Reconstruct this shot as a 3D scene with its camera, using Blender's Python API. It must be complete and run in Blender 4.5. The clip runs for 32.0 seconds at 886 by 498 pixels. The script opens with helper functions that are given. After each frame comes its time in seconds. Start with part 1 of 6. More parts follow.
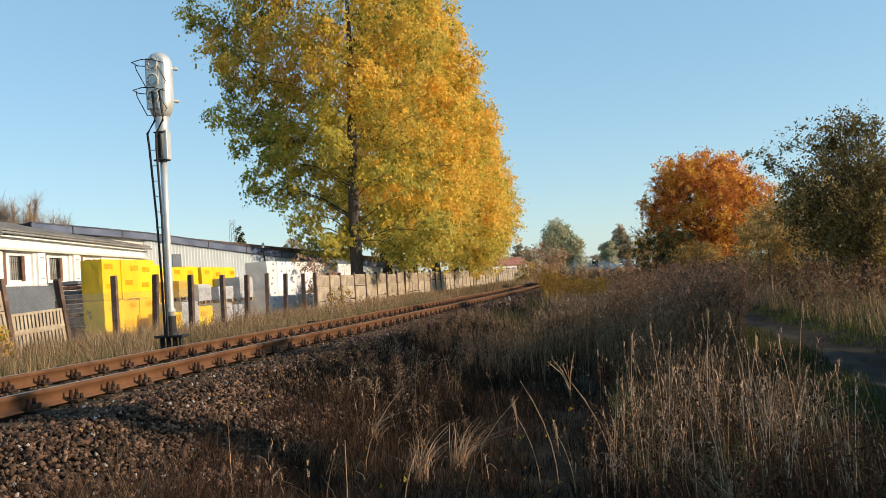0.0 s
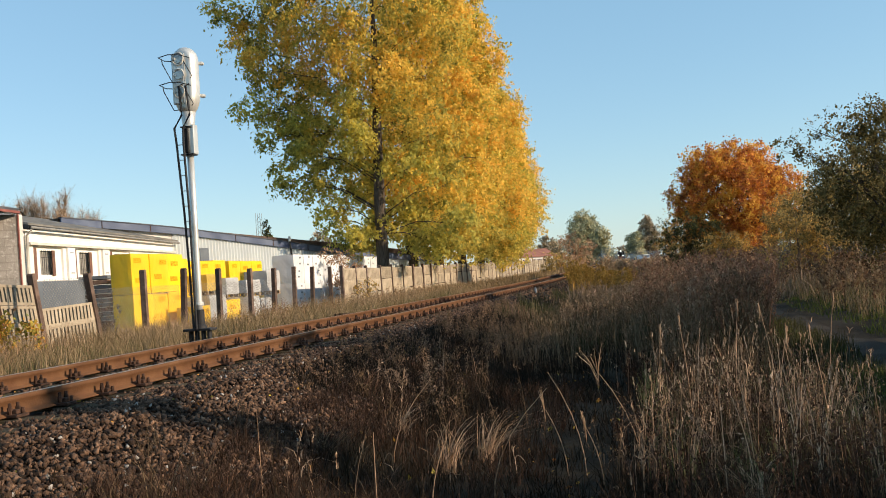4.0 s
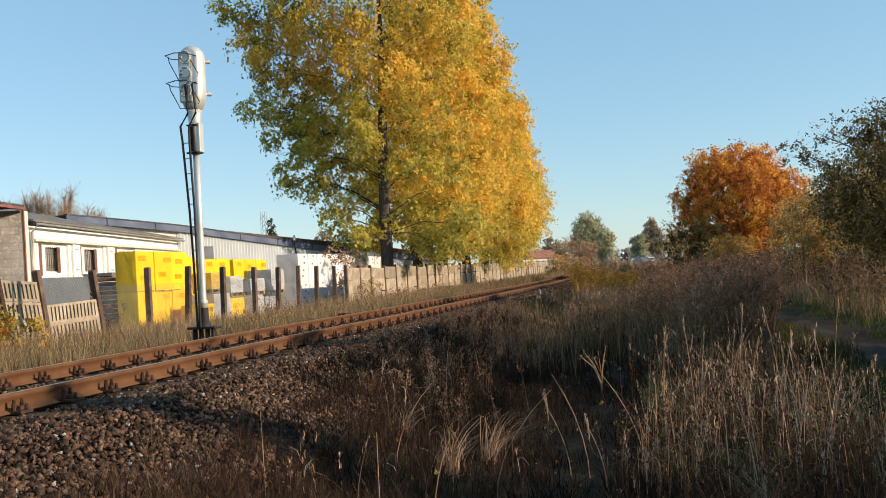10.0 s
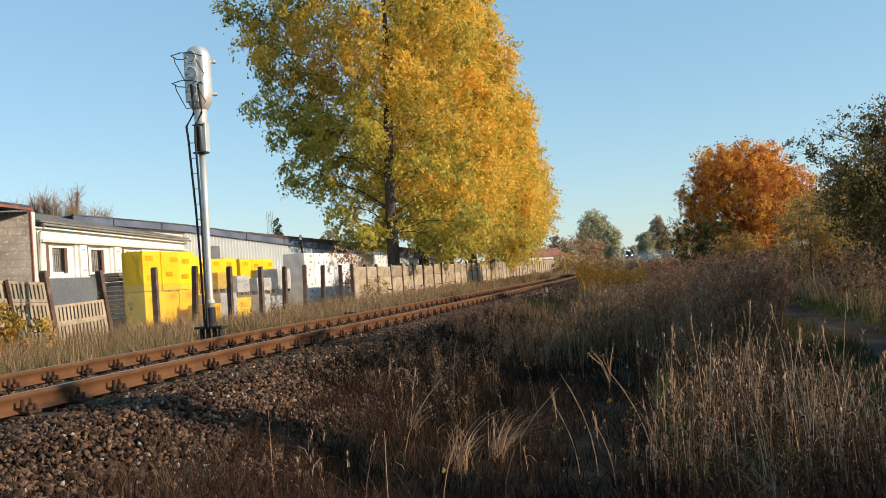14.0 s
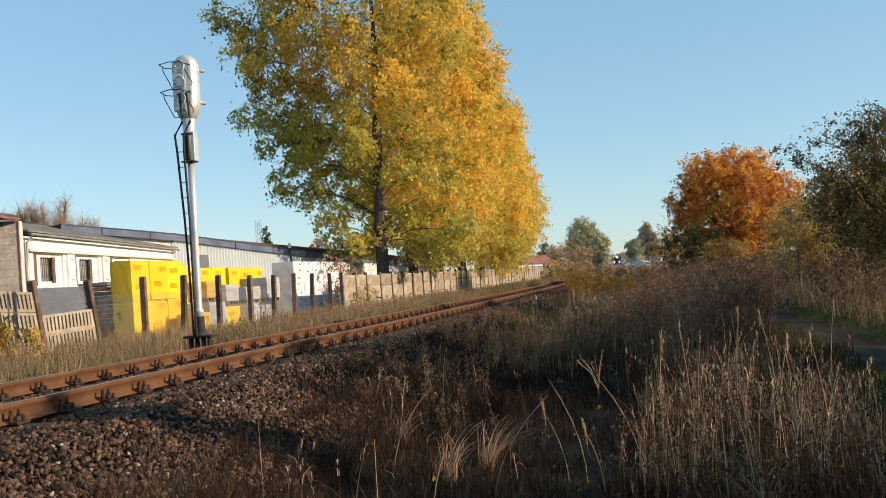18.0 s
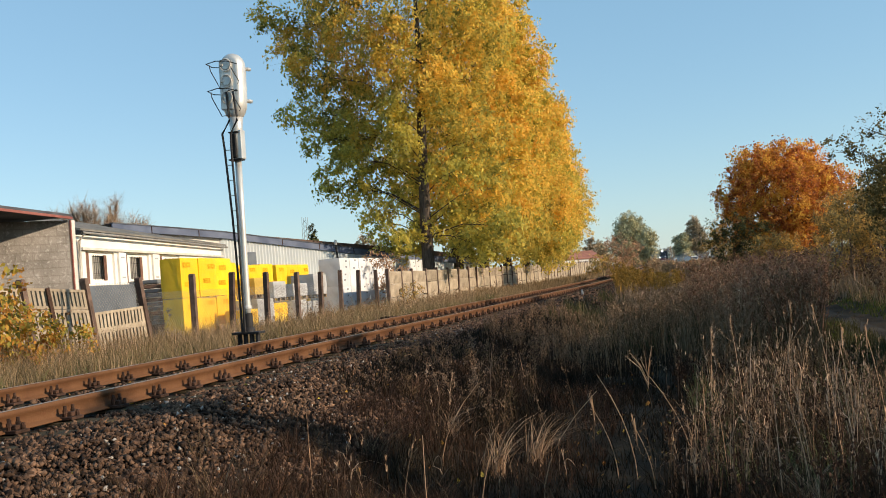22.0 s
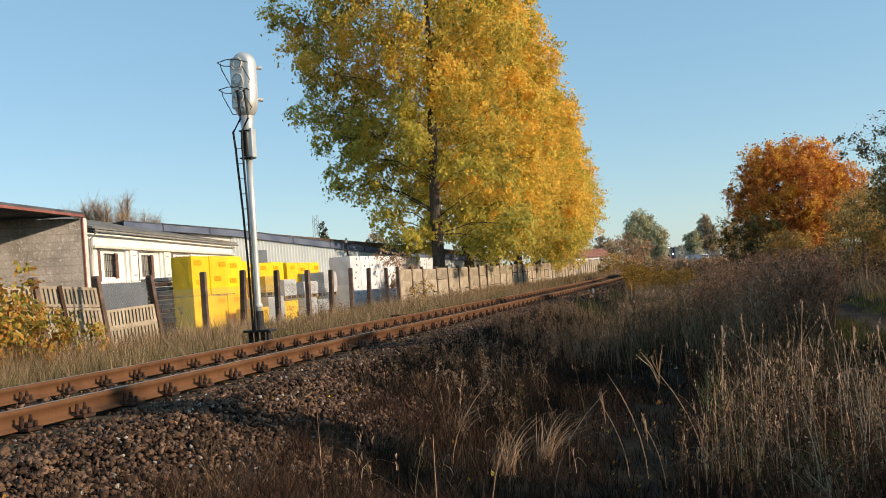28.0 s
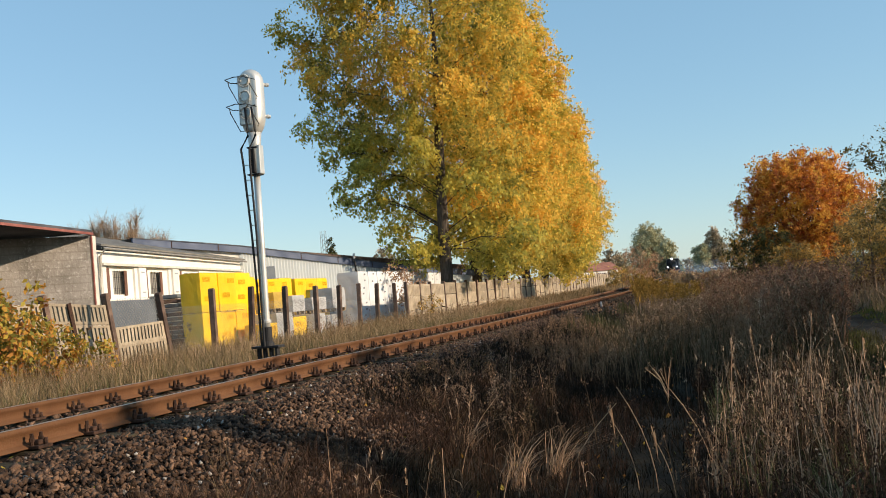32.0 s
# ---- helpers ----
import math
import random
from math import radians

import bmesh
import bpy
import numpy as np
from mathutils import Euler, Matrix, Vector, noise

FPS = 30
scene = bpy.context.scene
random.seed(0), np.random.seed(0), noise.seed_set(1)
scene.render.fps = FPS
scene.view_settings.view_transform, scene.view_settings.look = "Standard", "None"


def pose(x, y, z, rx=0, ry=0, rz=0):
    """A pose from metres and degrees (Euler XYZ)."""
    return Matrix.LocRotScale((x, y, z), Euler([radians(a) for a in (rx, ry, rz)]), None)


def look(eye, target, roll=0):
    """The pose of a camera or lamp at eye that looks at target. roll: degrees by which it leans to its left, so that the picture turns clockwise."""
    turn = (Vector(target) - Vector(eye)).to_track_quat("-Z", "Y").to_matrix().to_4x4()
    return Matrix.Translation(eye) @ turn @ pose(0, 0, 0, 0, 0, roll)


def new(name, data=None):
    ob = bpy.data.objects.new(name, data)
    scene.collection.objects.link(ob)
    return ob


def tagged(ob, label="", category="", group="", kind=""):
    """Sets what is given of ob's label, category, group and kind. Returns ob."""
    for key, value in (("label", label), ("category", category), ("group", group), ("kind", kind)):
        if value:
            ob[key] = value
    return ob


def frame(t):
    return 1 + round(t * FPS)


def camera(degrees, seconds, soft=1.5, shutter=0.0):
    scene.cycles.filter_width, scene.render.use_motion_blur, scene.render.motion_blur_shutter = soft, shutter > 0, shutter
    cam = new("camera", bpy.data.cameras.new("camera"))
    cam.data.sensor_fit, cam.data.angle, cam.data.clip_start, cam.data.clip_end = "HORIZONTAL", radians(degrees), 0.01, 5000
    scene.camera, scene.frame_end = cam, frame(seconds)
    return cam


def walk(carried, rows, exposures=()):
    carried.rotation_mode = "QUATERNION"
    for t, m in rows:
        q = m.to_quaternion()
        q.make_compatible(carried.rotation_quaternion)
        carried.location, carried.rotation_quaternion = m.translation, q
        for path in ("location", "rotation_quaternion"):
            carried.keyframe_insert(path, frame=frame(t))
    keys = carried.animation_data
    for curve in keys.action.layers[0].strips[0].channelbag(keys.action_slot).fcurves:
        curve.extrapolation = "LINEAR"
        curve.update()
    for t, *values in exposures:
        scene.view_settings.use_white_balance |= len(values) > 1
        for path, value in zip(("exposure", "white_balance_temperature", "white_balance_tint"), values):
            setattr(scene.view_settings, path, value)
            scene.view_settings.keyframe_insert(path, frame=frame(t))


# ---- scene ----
cam = camera(48.65, 32.0, soft=0.95)
walk(cam, [
    (0.0, look((0.029, -0.017, 0.801), (-5.292, 29.490, 1.810), -3.99)),
    (0.5, look((0.031, -0.013, 0.799), (-5.388, 29.476, 1.822), -4.03)),
    (1.0, look((0.031, -0.018, 0.801), (-5.448, 29.461, 1.789), -4.16)),
    (1.5, look((0.023, -0.009, 0.801), (-5.592, 29.445, 1.765), -4.27)),
    (2.0, look((0.024, -0.014, 0.803), (-5.798, 29.401, 1.748), -4.28)),
    (2.5, look((0.027, -0.024, 0.802), (-5.916, 29.367, 1.726), -4.24)),
    (3.0, look((0.025, -0.011, 0.798), (-6.017, 29.362, 1.671), -4.33)),
    (3.5, look((0.022, -0.012, 0.799), (-6.096, 29.346, 1.623), -4.35)),
    (5.5, look((0.026, -0.010, 0.802), (-6.005, 29.364, 1.676), -4.30)),
    (6.0, look((0.025, -0.012, 0.804), (-5.962, 29.371, 1.690), -4.10)),
    (6.5, look((0.024, -0.011, 0.802), (-5.911, 29.383, 1.684), -4.19)),
    (7.0, look((0.021, -0.026, 0.803), (-5.895, 29.373, 1.657), -4.22)),
    (7.5, look((0.018, 0.002, 0.797), (-5.972, 29.386, 1.607), -4.26)),
    (8.0, look((0.019, -0.007, 0.799), (-6.070, 29.359, 1.553), -4.19)),
    (8.5, look((0.022, -0.017, 0.800), (-6.128, 29.337, 1.530), -4.14)),
    (9.0, look((0.022, -0.019, 0.802), (-6.158, 29.328, 1.559), -4.00)),
    (9.5, look((0.019, -0.016, 0.802), (-6.176, 29.327, 1.610), -3.92)),
    (10.0, look((0.016, -0.011, 0.802), (-6.222, 29.321, 1.654), -3.78)),
    (10.5, look((0.017, -0.011, 0.799), (-6.241, 29.316, 1.681), -3.86)),
    (11.0, look((0.014, -0.011, 0.800), (-6.251, 29.314, 1.681), -3.86)),
    (11.5, look((0.012, -0.005, 0.803), (-6.310, 29.308, 1.677), -4.06)),
    (12.0, look((0.012, -0.007, 0.801), (-6.394, 29.286, 1.720), -3.95)),
    (12.5, look((0.008, -0.006, 0.803), (-6.425, 29.279, 1.788), -3.82)),
    (13.0, look((0.010, -0.009, 0.801), (-6.445, 29.271, 1.801), -3.74)),
    (13.5, look((0.009, -0.009, 0.800), (-6.432, 29.276, 1.746), -3.94)),
    (14.0, look((0.008, -0.004, 0.799), (-6.414, 29.289, 1.623), -4.06)),
    (14.5, look((0.012, -0.004, 0.799), (-6.361, 29.302, 1.528), -4.12)),
    (16.5, look((0.014, -0.017, 0.798), (-6.142, 29.335, 1.544), -4.23)),
    (17.0, look((0.022, -0.027, 0.801), (-6.109, 29.329, 1.621), -4.35)),
    (17.5, look((0.019, -0.030, 0.802), (-6.075, 29.330, 1.718), -4.21)),
    (18.0, look((0.015, -0.025, 0.802), (-6.069, 29.333, 1.837), -4.34)),
    (18.5, look((0.014, -0.031, 0.802), (-6.189, 29.297, 1.977), -4.19)),
    (19.0, look((0.008, -0.020, 0.802), (-6.571, 29.221, 2.093), -4.55)),
    (19.5, look((0.013, -0.030, 0.803), (-6.885, 29.137, 2.113), -4.27)),
    (20.0, look((0.012, -0.031, 0.803), (-7.101, 29.085, 2.099), -4.33)),
    (20.5, look((0.009, -0.021, 0.802), (-7.196, 29.073, 2.071), -4.35)),
    (21.0, look((0.002, -0.010, 0.800), (-7.260, 29.071, 2.033), -4.46)),
    (21.5, look((0.004, -0.008, 0.800), (-7.329, 29.059, 1.961), -4.63)),
    (22.0, look((-0.002, 0.000, 0.799), (-7.442, 29.045, 1.820), -4.62)),
    (22.5, look((-0.001, 0.007, 0.798), (-7.552, 29.027, 1.707), -4.59)),
    (23.0, look((-0.000, 0.000, 0.802), (-7.606, 29.008, 1.639), -4.71)),
    (23.5, look((-0.002, -0.000, 0.801), (-7.648, 28.996, 1.640), -4.52)),
    (24.0, look((-0.002, -0.005, 0.804), (-7.683, 28.981, 1.703), -4.45)),
    (24.5, look((-0.001, -0.008, 0.803), (-7.697, 28.973, 1.753), -4.40)),
    (25.0, look((-0.003, -0.003, 0.802), (-7.718, 28.973, 1.741), -4.50)),
    (25.5, look((-0.007, 0.004, 0.799), (-7.780, 28.965, 1.700), -4.72)),
    (27.5, look((-0.004, 0.003, 0.802), (-7.854, 28.944, 1.684), -4.65)),
    (28.0, look((-0.001, -0.003, 0.805), (-7.753, 28.962, 1.789), -4.57)),
    (28.5, look((0.003, -0.020, 0.804), (-7.659, 28.963, 1.934), -4.55)),
    (29.0, look((0.003, -0.014, 0.801), (-7.614, 28.976, 2.053), -4.71)),
    (29.5, look((-0.000, -0.010, 0.802), (-7.601, 28.982, 2.115), -4.56)),
    (30.0, look((0.002, -0.015, 0.804), (-7.630, 28.967, 2.139), -4.66)),
    (30.5, look((-0.004, -0.010, 0.801), (-7.688, 28.957, 2.173), -4.76)),
    (31.0, look((-0.002, -0.008, 0.805), (-7.795, 28.928, 2.193), -4.81)),
    (31.5, look((-0.001, -0.015, 0.804), (-7.877, 28.898, 2.219), -4.86)),
    (32.0, look((0.004, -0.018, 0.801), (-7.936, 28.875, 2.257), -5.02)),
], exposures=((0.0, 0.42), (16.0, 0.40), (22.0, 0.35), (32.0, 0.32)))
# ---- light: a low autumn sun from beyond the path, and a clear sky ----
SUN_AZ, SUN_EL = 93.0, 20.0
world = bpy.data.worlds.new("clear_autumn_sky")
scene.world = world
world.use_nodes = True
wn = world.node_tree
sky = wn.nodes.new("ShaderNodeTexSky")
sky.sky_type = 'NISHITA'
sky.sun_disc = False
sky.sun_elevation, sky.sun_rotation = radians(SUN_EL), radians(SUN_AZ)
sky.air_density, sky.dust_density, sky.ozone_density = 1.0, 0.25, 1.2
wn.nodes["Background"].inputs["Strength"].default_value = 0.14
veil = wn.nodes.new("ShaderNodeMixRGB")          # thin even haze over the whole sky
veil.inputs[0].default_value, veil.inputs[2].default_value = 0.5, (1.42, 2.95, 4.2, 1)
wn.links.new(sky.outputs[0], veil.inputs[1])
wn.links.new(veil.outputs[0], wn.nodes["Background"].inputs[0])
sun_dir = Vector((math.sin(radians(SUN_AZ)) * math.cos(radians(SUN_EL)), math.cos(radians(SUN_AZ)) * math.cos(radians(SUN_EL)), math.sin(radians(SUN_EL))))
sun = new("sun", bpy.data.lights.new("sun", 'SUN'))
sun.data.energy, sun.data.angle, sun.data.color = 4.7, radians(0.55), (1.0, 0.80, 0.58)
sun.matrix_world = look(sun_dir * 200, (0, 0, 0))
scene.view_settings.exposure = 0.4

# ---- helpers for meshes ----
rng = np.random.default_rng(7)


def quick(name, V, F, mat=None, smooth=False):
    """A mesh from vertex and face arrays (all faces with the same number of corners)."""
    V, F = np.asarray(V, np.float32), np.asarray(F, np.int32)
    me = bpy.data.meshes.new(name)
    me.vertices.add(len(V))
    me.vertices.foreach_set("co", V.ravel())
    n, k = F.shape
    me.loops.add(n * k)
    me.loops.foreach_set("vertex_index", F.ravel())
    me.polygons.add(n)
    me.polygons.foreach_set("loop_start", np.arange(n, dtype=np.int32) * k)
    if smooth:
        me.polygons.foreach_set("use_smooth", np.ones(n, bool))
    me.update(calc_edges=True)
    if mat:
        me.materials.append(mat)
    return me


def part(name, bm, material, parent, label="", smooth=False):
    """Link a bmesh, or a ready mesh, as one mesh object under a thing or a part."""
    if isinstance(bm, bmesh.types.BMesh):
        me = bpy.data.meshes.new(name)
        bm.to_mesh(me)
        bm.free()
        me.materials.append(material)
        if smooth:
            for p in me.polygons:
                p.use_smooth = True
    else:
        me = bm
        if material and not me.materials:
            me.materials.append(material)
    ob = new(name, me)
    ob.parent = parent
    if label:
        tagged(ob, label)
    return ob


def thing(name, m, label, category, group="", kind=""):
    ob = new(name)
    ob.empty_display_size = 0.2
    ob.matrix_world = m
    return tagged(ob, label, category, group, kind)


def box(x0, x1, y0, y1, z0, z1, bevel=0.0, bm=None):
    bm = bm or bmesh.new()
    vs = bmesh.ops.create_cube(bm, size=1.0, matrix=Matrix.Translation(((x0 + x1) / 2, (y0 + y1) / 2, (z0 + z1) / 2)) @ Matrix.Diagonal((x1 - x0, y1 - y0, z1 - z0, 1)))["verts"]
    if bevel:
        es = list({e for v in vs for e in v.link_edges})
        bmesh.ops.bevel(bm, geom=es, offset=bevel, segments=2, profile=0.5, affect='EDGES')
    return bm


def tube_arrays(points, radii, sides=6):
    """Vertices and quads of a tube along a polyline."""
    P, r = np.asarray(points, float), np.asarray(radii, float)
    T = np.gradient(P, axis=0)
    T /= np.linalg.norm(T, axis=1)[:, None] + 1e-9
    ref = np.where(np.abs(T[:, 2:3]) > 0.9, np.array([[1.0, 0, 0]]), np.array([[0, 0, 1.0]]))
    A = np.cross(T, ref)
    A /= np.linalg.norm(A, axis=1)[:, None] + 1e-9
    B = np.cross(T, A)
    a = np.arange(sides) * 2 * math.pi / sides
    V = P[:, None] + r[:, None, None] * (np.cos(a)[None, :, None] * A[:, None] + np.sin(a)[None, :, None] * B[:, None])
    n = len(P)
    i, j = np.meshgrid(np.arange(n - 1), np.arange(sides), indexing="ij")
    F = np.stack([i * sides + j, i * sides + (j + 1) % sides, (i + 1) * sides + (j + 1) % sides, (i + 1) * sides + j], -1).reshape(-1, 4)
    return V.reshape(-1, 3), F


def merged(pieces):
    Vs, Fs, o = [], [], 0
    for V, F in pieces:
        Vs.append(V)
        Fs.append(np.asarray(F) + o)
        o += len(V)
    return np.concatenate(Vs), np.concatenate(Fs)


def tubes(name, lines, mat, sides=6):
    return quick(name, *merged([tube_arrays(p, r, sides) for p, r in lines]), mat, True)


def cyl(r, z0, z1, sides=20, r2=None, m=None, bm=None):
    bm = bm or bmesh.new()
    bmesh.ops.create_cone(bm, cap_ends=True, segments=sides, radius1=r, radius2=r if r2 is None else r2, depth=z1 - z0,
                          matrix=(m or Matrix()) @ Matrix.Translation((0, 0, (z0 + z1) / 2)))
    return bm


def lathe(profile, sides=20, bm=None):
    """A body turned round z from (radius, height) pairs."""
    bm = bm or bmesh.new()
    rings = [[bm.verts.new((r * math.cos(2 * math.pi * k / sides), r * math.sin(2 * math.pi * k / sides), z)) for k in range(sides)] for r, z in profile]
    for a, b in zip(rings, rings[1:]):
        for k in range(sides):
            bm.faces.new((a[k], a[(k + 1) % sides], b[(k + 1) % sides], b[k]))
    bm.faces.new(rings[0][::-1])
    bm.faces.new(rings[-1])
    return bm


# ---- materials ----
def surface(name, c1, c2, scale=6.0, rough=0.8, bump=0.3, bscale=None, metal=0.0, c3=None, vary=0.12, spec=0.15, island=False, stretch=(1, 1, 1)):
    """Two-scale mottled colour, fine relief and piece-to-piece variation."""
    m = bpy.data.materials.new(name)
    m.use_nodes = True
    N, L = m.node_tree.nodes, m.node_tree.links
    b = N["Principled BSDF"]
    b.inputs["Roughness"].default_value, b.inputs["Metallic"].default_value = rough, metal
    b.inputs["Specular IOR Level"].default_value = spec
    tc, mp = N.new("ShaderNodeTexCoord"), N.new("ShaderNodeMapping")
    mp.inputs["Scale"].default_value = stretch
    L.new(tc.outputs["Object"], mp.inputs[0])
    n1, n2 = N.new("ShaderNodeTexNoise"), N.new("ShaderNodeTexNoise")
    n1.inputs["Scale"].default_value, n1.inputs["Detail"].default_value = scale, 6
    n2.inputs["Scale"].default_value, n2.inputs["Detail"].default_value = bscale or scale * 9, 4
    L.new(mp.outputs[0], n1.inputs["Vector"])
    L.new(mp.outputs[0], n2.inputs["Vector"])
    r1 = N.new("ShaderNodeValToRGB")
    r1.color_ramp.elements[0].position, r1.color_ramp.elements[1].position = 0.35, 0.68
    r1.color_ramp.elements[0].color, r1.color_ramp.elements[1].color = (*c1, 1), (*c2, 1)
    L.new(n1.outputs[0], r1.inputs[0])
    col = r1.outputs[0]
    if c3:
        r2, mx = N.new("ShaderNodeValToRGB"), N.new("ShaderNodeMixRGB")
        r2.color_ramp.elements[0].position, r2.color_ramp.elements[1].position = 0.55, 0.72
        L.new(n2.outputs[0], r2.inputs[0])
        L.new(r2.outputs[0], mx.inputs[0])
        L.new(col, mx.inputs[1])
        mx.inputs[2].default_value = (*c3, 1)
        col = mx.outputs[0]
    if vary:
        hs, mr = N.new("ShaderNodeHueSaturation"), N.new("ShaderNodeMapRange")
        mr.inputs["To Min"].default_value, mr.inputs["To Max"].default_value = 1 - vary * 1.6, 1 + vary * 1.6
        if island:
            g = N.new("ShaderNodeNewGeometry")
            L.new(g.outputs["Random Per Island"], mr.inputs["Value"])
        else:
            oi = N.new("ShaderNodeObjectInfo")
            L.new(oi.outputs["Random"], mr.inputs["Value"])
        L.new(mr.outputs[0], hs.inputs["Value"])
        L.new(col, hs.inputs["Color"])
        col = hs.outputs[0]
    L.new(col, b.inputs["Base Color"])
    if bump:
        bp = N.new("ShaderNodeBump")
        bp.inputs["Strength"].default_value, bp.inputs["Distance"].default_value = bump, 0.02
        L.new(n2.outputs[0], bp.inputs["Height"])
        L.new(bp.outputs[0], b.inputs["Normal"])
    return m


def foliage(name, stops, patch=0.25, translucent=0.35, jitter=0.5, rough=0.6):
    """Leaf or blade: colour by patch (world-scale noise) and blade to blade; light passes through."""
    m = bpy.data.materials.new(name)
    m.use_nodes = True
    N, L = m.node_tree.nodes, m.node_tree.links
    b = N["Principled BSDF"]
    b.inputs["Roughness"].default_value = rough
    b.inputs["Specular IOR Level"].default_value = 0.08
    tc, n1, g = N.new("ShaderNodeTexCoord"), N.new("ShaderNodeTexNoise"), N.new("ShaderNodeNewGeometry")
    n1.inputs["Scale"].default_value, n1.inputs["Detail"].default_value, n1.inputs["Roughness"].default_value = patch, 5, 0.62
    L.new(tc.outputs["Object"], n1.inputs["Vector"])
    mr = N.new("ShaderNodeMapRange")
    mr.inputs["From Min"].default_value, mr.inputs["From Max"].default_value = 0.3, 0.7
    L.new(n1.outputs[0], mr.inputs["Value"])
    mx = N.new("ShaderNodeMix")
    mx.inputs[0].default_value = jitter
    L.new(mr.outputs[0], mx.inputs[2])
    L.new(g.outputs["Random Per Island"], mx.inputs[3])
    rp = N.new("ShaderNodeValToRGB")
    el = rp.color_ramp.elements
    while len(el) < len(stops):
        el.new(0.5)
    for e, (p, c) in zip(el, stops):
        e.position, e.color = p, (*c, 1)
    L.new(mx.outputs[0], rp.inputs[0])
    L.new(rp.outputs[0], b.inputs["Base Color"])
    tr, ms = N.new("ShaderNodeBsdfTranslucent"), N.new("ShaderNodeMixShader")
    L.new(rp.outputs[0], tr.inputs[0])
    ms.inputs[0].default_value = translucent
    L.new(b.outputs[0], ms.inputs[1])
    L.new(tr.outputs[0], ms.inputs[2])
    L.new(ms.outputs[0], N["Material Output"].inputs[0])
    return m


def glow(name, c, s):
    m = bpy.data.materials.new(name)
    m.use_nodes = True
    b = m.node_tree.nodes["Principled BSDF"]
    b.inputs["Base Color"].default_value, b.inputs["Emission Color"].default_value = (*c, 1), (*c, 1)
    b.inputs["Emission Strength"].default_value = s
    return m


# shade of the ditch and of the stone gaps is in these two colours
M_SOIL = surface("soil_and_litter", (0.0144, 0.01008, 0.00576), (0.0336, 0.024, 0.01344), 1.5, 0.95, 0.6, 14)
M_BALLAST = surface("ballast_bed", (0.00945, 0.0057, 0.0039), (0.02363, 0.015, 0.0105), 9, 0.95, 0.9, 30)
M_STONE = surface("ballast_stone", (0.045, 0.026, 0.0175), (0.155, 0.092, 0.058), 8, 0.85, 0.5, 60, vary=0.55, island=True)
M_STONE_ONE = surface("ballast_stone_single", (0.045, 0.026, 0.0175), (0.155, 0.092, 0.058), 8, 0.85, 0.5, 60, vary=0.4)
M_STONE_PALE = surface("pale_ballast_stone", (0.2356, 0.2108, 0.186), (0.341, 0.31, 0.279), 8, 0.85, 0.3, 60, vary=0.2)
M_RUST = surface("rusty_rail_steel", (0.09907, 0.04558, 0.0215), (0.1486, 0.0731, 0.0344), 3, 0.75, 0.25, 60, metal=0.0, c3=(0.1238, 0.0516, 0.0258), vary=0.0)
M_RAILTOP = surface("worn_rail_top", (0.30, 0.19, 0.12), (0.42, 0.30, 0.21), 4, 0.42, 0.1, 50, metal=0.5, vary=0.0)
M_CLIP = surface("dark_rusty_clip", (0.03, 0.018, 0.013), (0.075, 0.04, 0.027), 20, 0.8, 0.4, vary=0.2)
M_SLEEPER = surface("weathered_sleeper", (0.04819, 0.03672, 0.02134), (0.09639, 0.0756, 0.04514), 5, 0.9, 0.6, 45, vary=0.2, stretch=(0.3, 3, 3))
M_PATH = surface("trodden_earth", (0.021, 0.016, 0.012), (0.045, 0.036, 0.028), 1.2, 0.95, 0.5, 22)
M_CONC = surface("weathered_concrete", (0.27, 0.22, 0.16), (0.41, 0.34, 0.25), 2.5, 0.9, 0.5, 40, c3=(0.18, 0.145, 0.105), vary=0.1)
M_POST = surface("dark_weathered_post", (0.075, 0.05, 0.04), (0.17, 0.115, 0.09), 6, 0.9, 0.5, 50, vary=0.2)
M_WHITEWALL = surface("white_rendered_wall", (0.68, 0.66, 0.62), (0.80, 0.79, 0.76), 0.8, 0.9, 0.2, 40, vary=0.0)
M_GREYWALL = surface("grey_roughcast", (0.20, 0.18, 0.16), (0.33, 0.30, 0.27), 1.1, 0.95, 1.0, 11, c3=(0.40, 0.375, 0.345), vary=0.0)
def course_lines(m):
    """Faint joints of blockwork that show through the render of a wall."""
    N, L = m.node_tree.nodes, m.node_tree.links
    b = N["Principled BSDF"]
    tc, sx, ad, cx, br = N.new("ShaderNodeTexCoord"), N.new("ShaderNodeSeparateXYZ"), N.new("ShaderNodeMath"), N.new("ShaderNodeCombineXYZ"), N.new("ShaderNodeTexBrick")
    L.new(tc.outputs["Object"], sx.inputs[0])
    L.new(sx.outputs[0], ad.inputs[0]), L.new(sx.outputs[1], ad.inputs[1])
    L.new(ad.outputs[0], cx.inputs[0]), L.new(sx.outputs[2], cx.inputs[1])
    L.new(cx.outputs[0], br.inputs["Vector"])
    br.inputs["Scale"].default_value, br.inputs["Mortar Size"].default_value, br.inputs["Mortar Smooth"].default_value = 1.0, 0.035, 1.0
    br.inputs["Brick Width"].default_value, br.inputs["Row Height"].default_value = 0.72, 0.25
    br.inputs["Color1"].default_value, br.inputs["Color2"].default_value, br.inputs["Mortar"].default_value = (1, 1, 1, 1), (0.86, 0.86, 0.86, 1), (0.72, 0.70, 0.68, 1)
    mx = N.new("ShaderNodeMixRGB")
    mx.blend_type = 'MULTIPLY'
    mx.inputs[0].default_value = 0.8
    L.new(b.inputs["Base Color"].links[0].from_socket, mx.inputs[1])
    L.new(br.outputs["Color"], mx.inputs[2])
    L.new(mx.outputs[0], b.inputs["Base Color"])


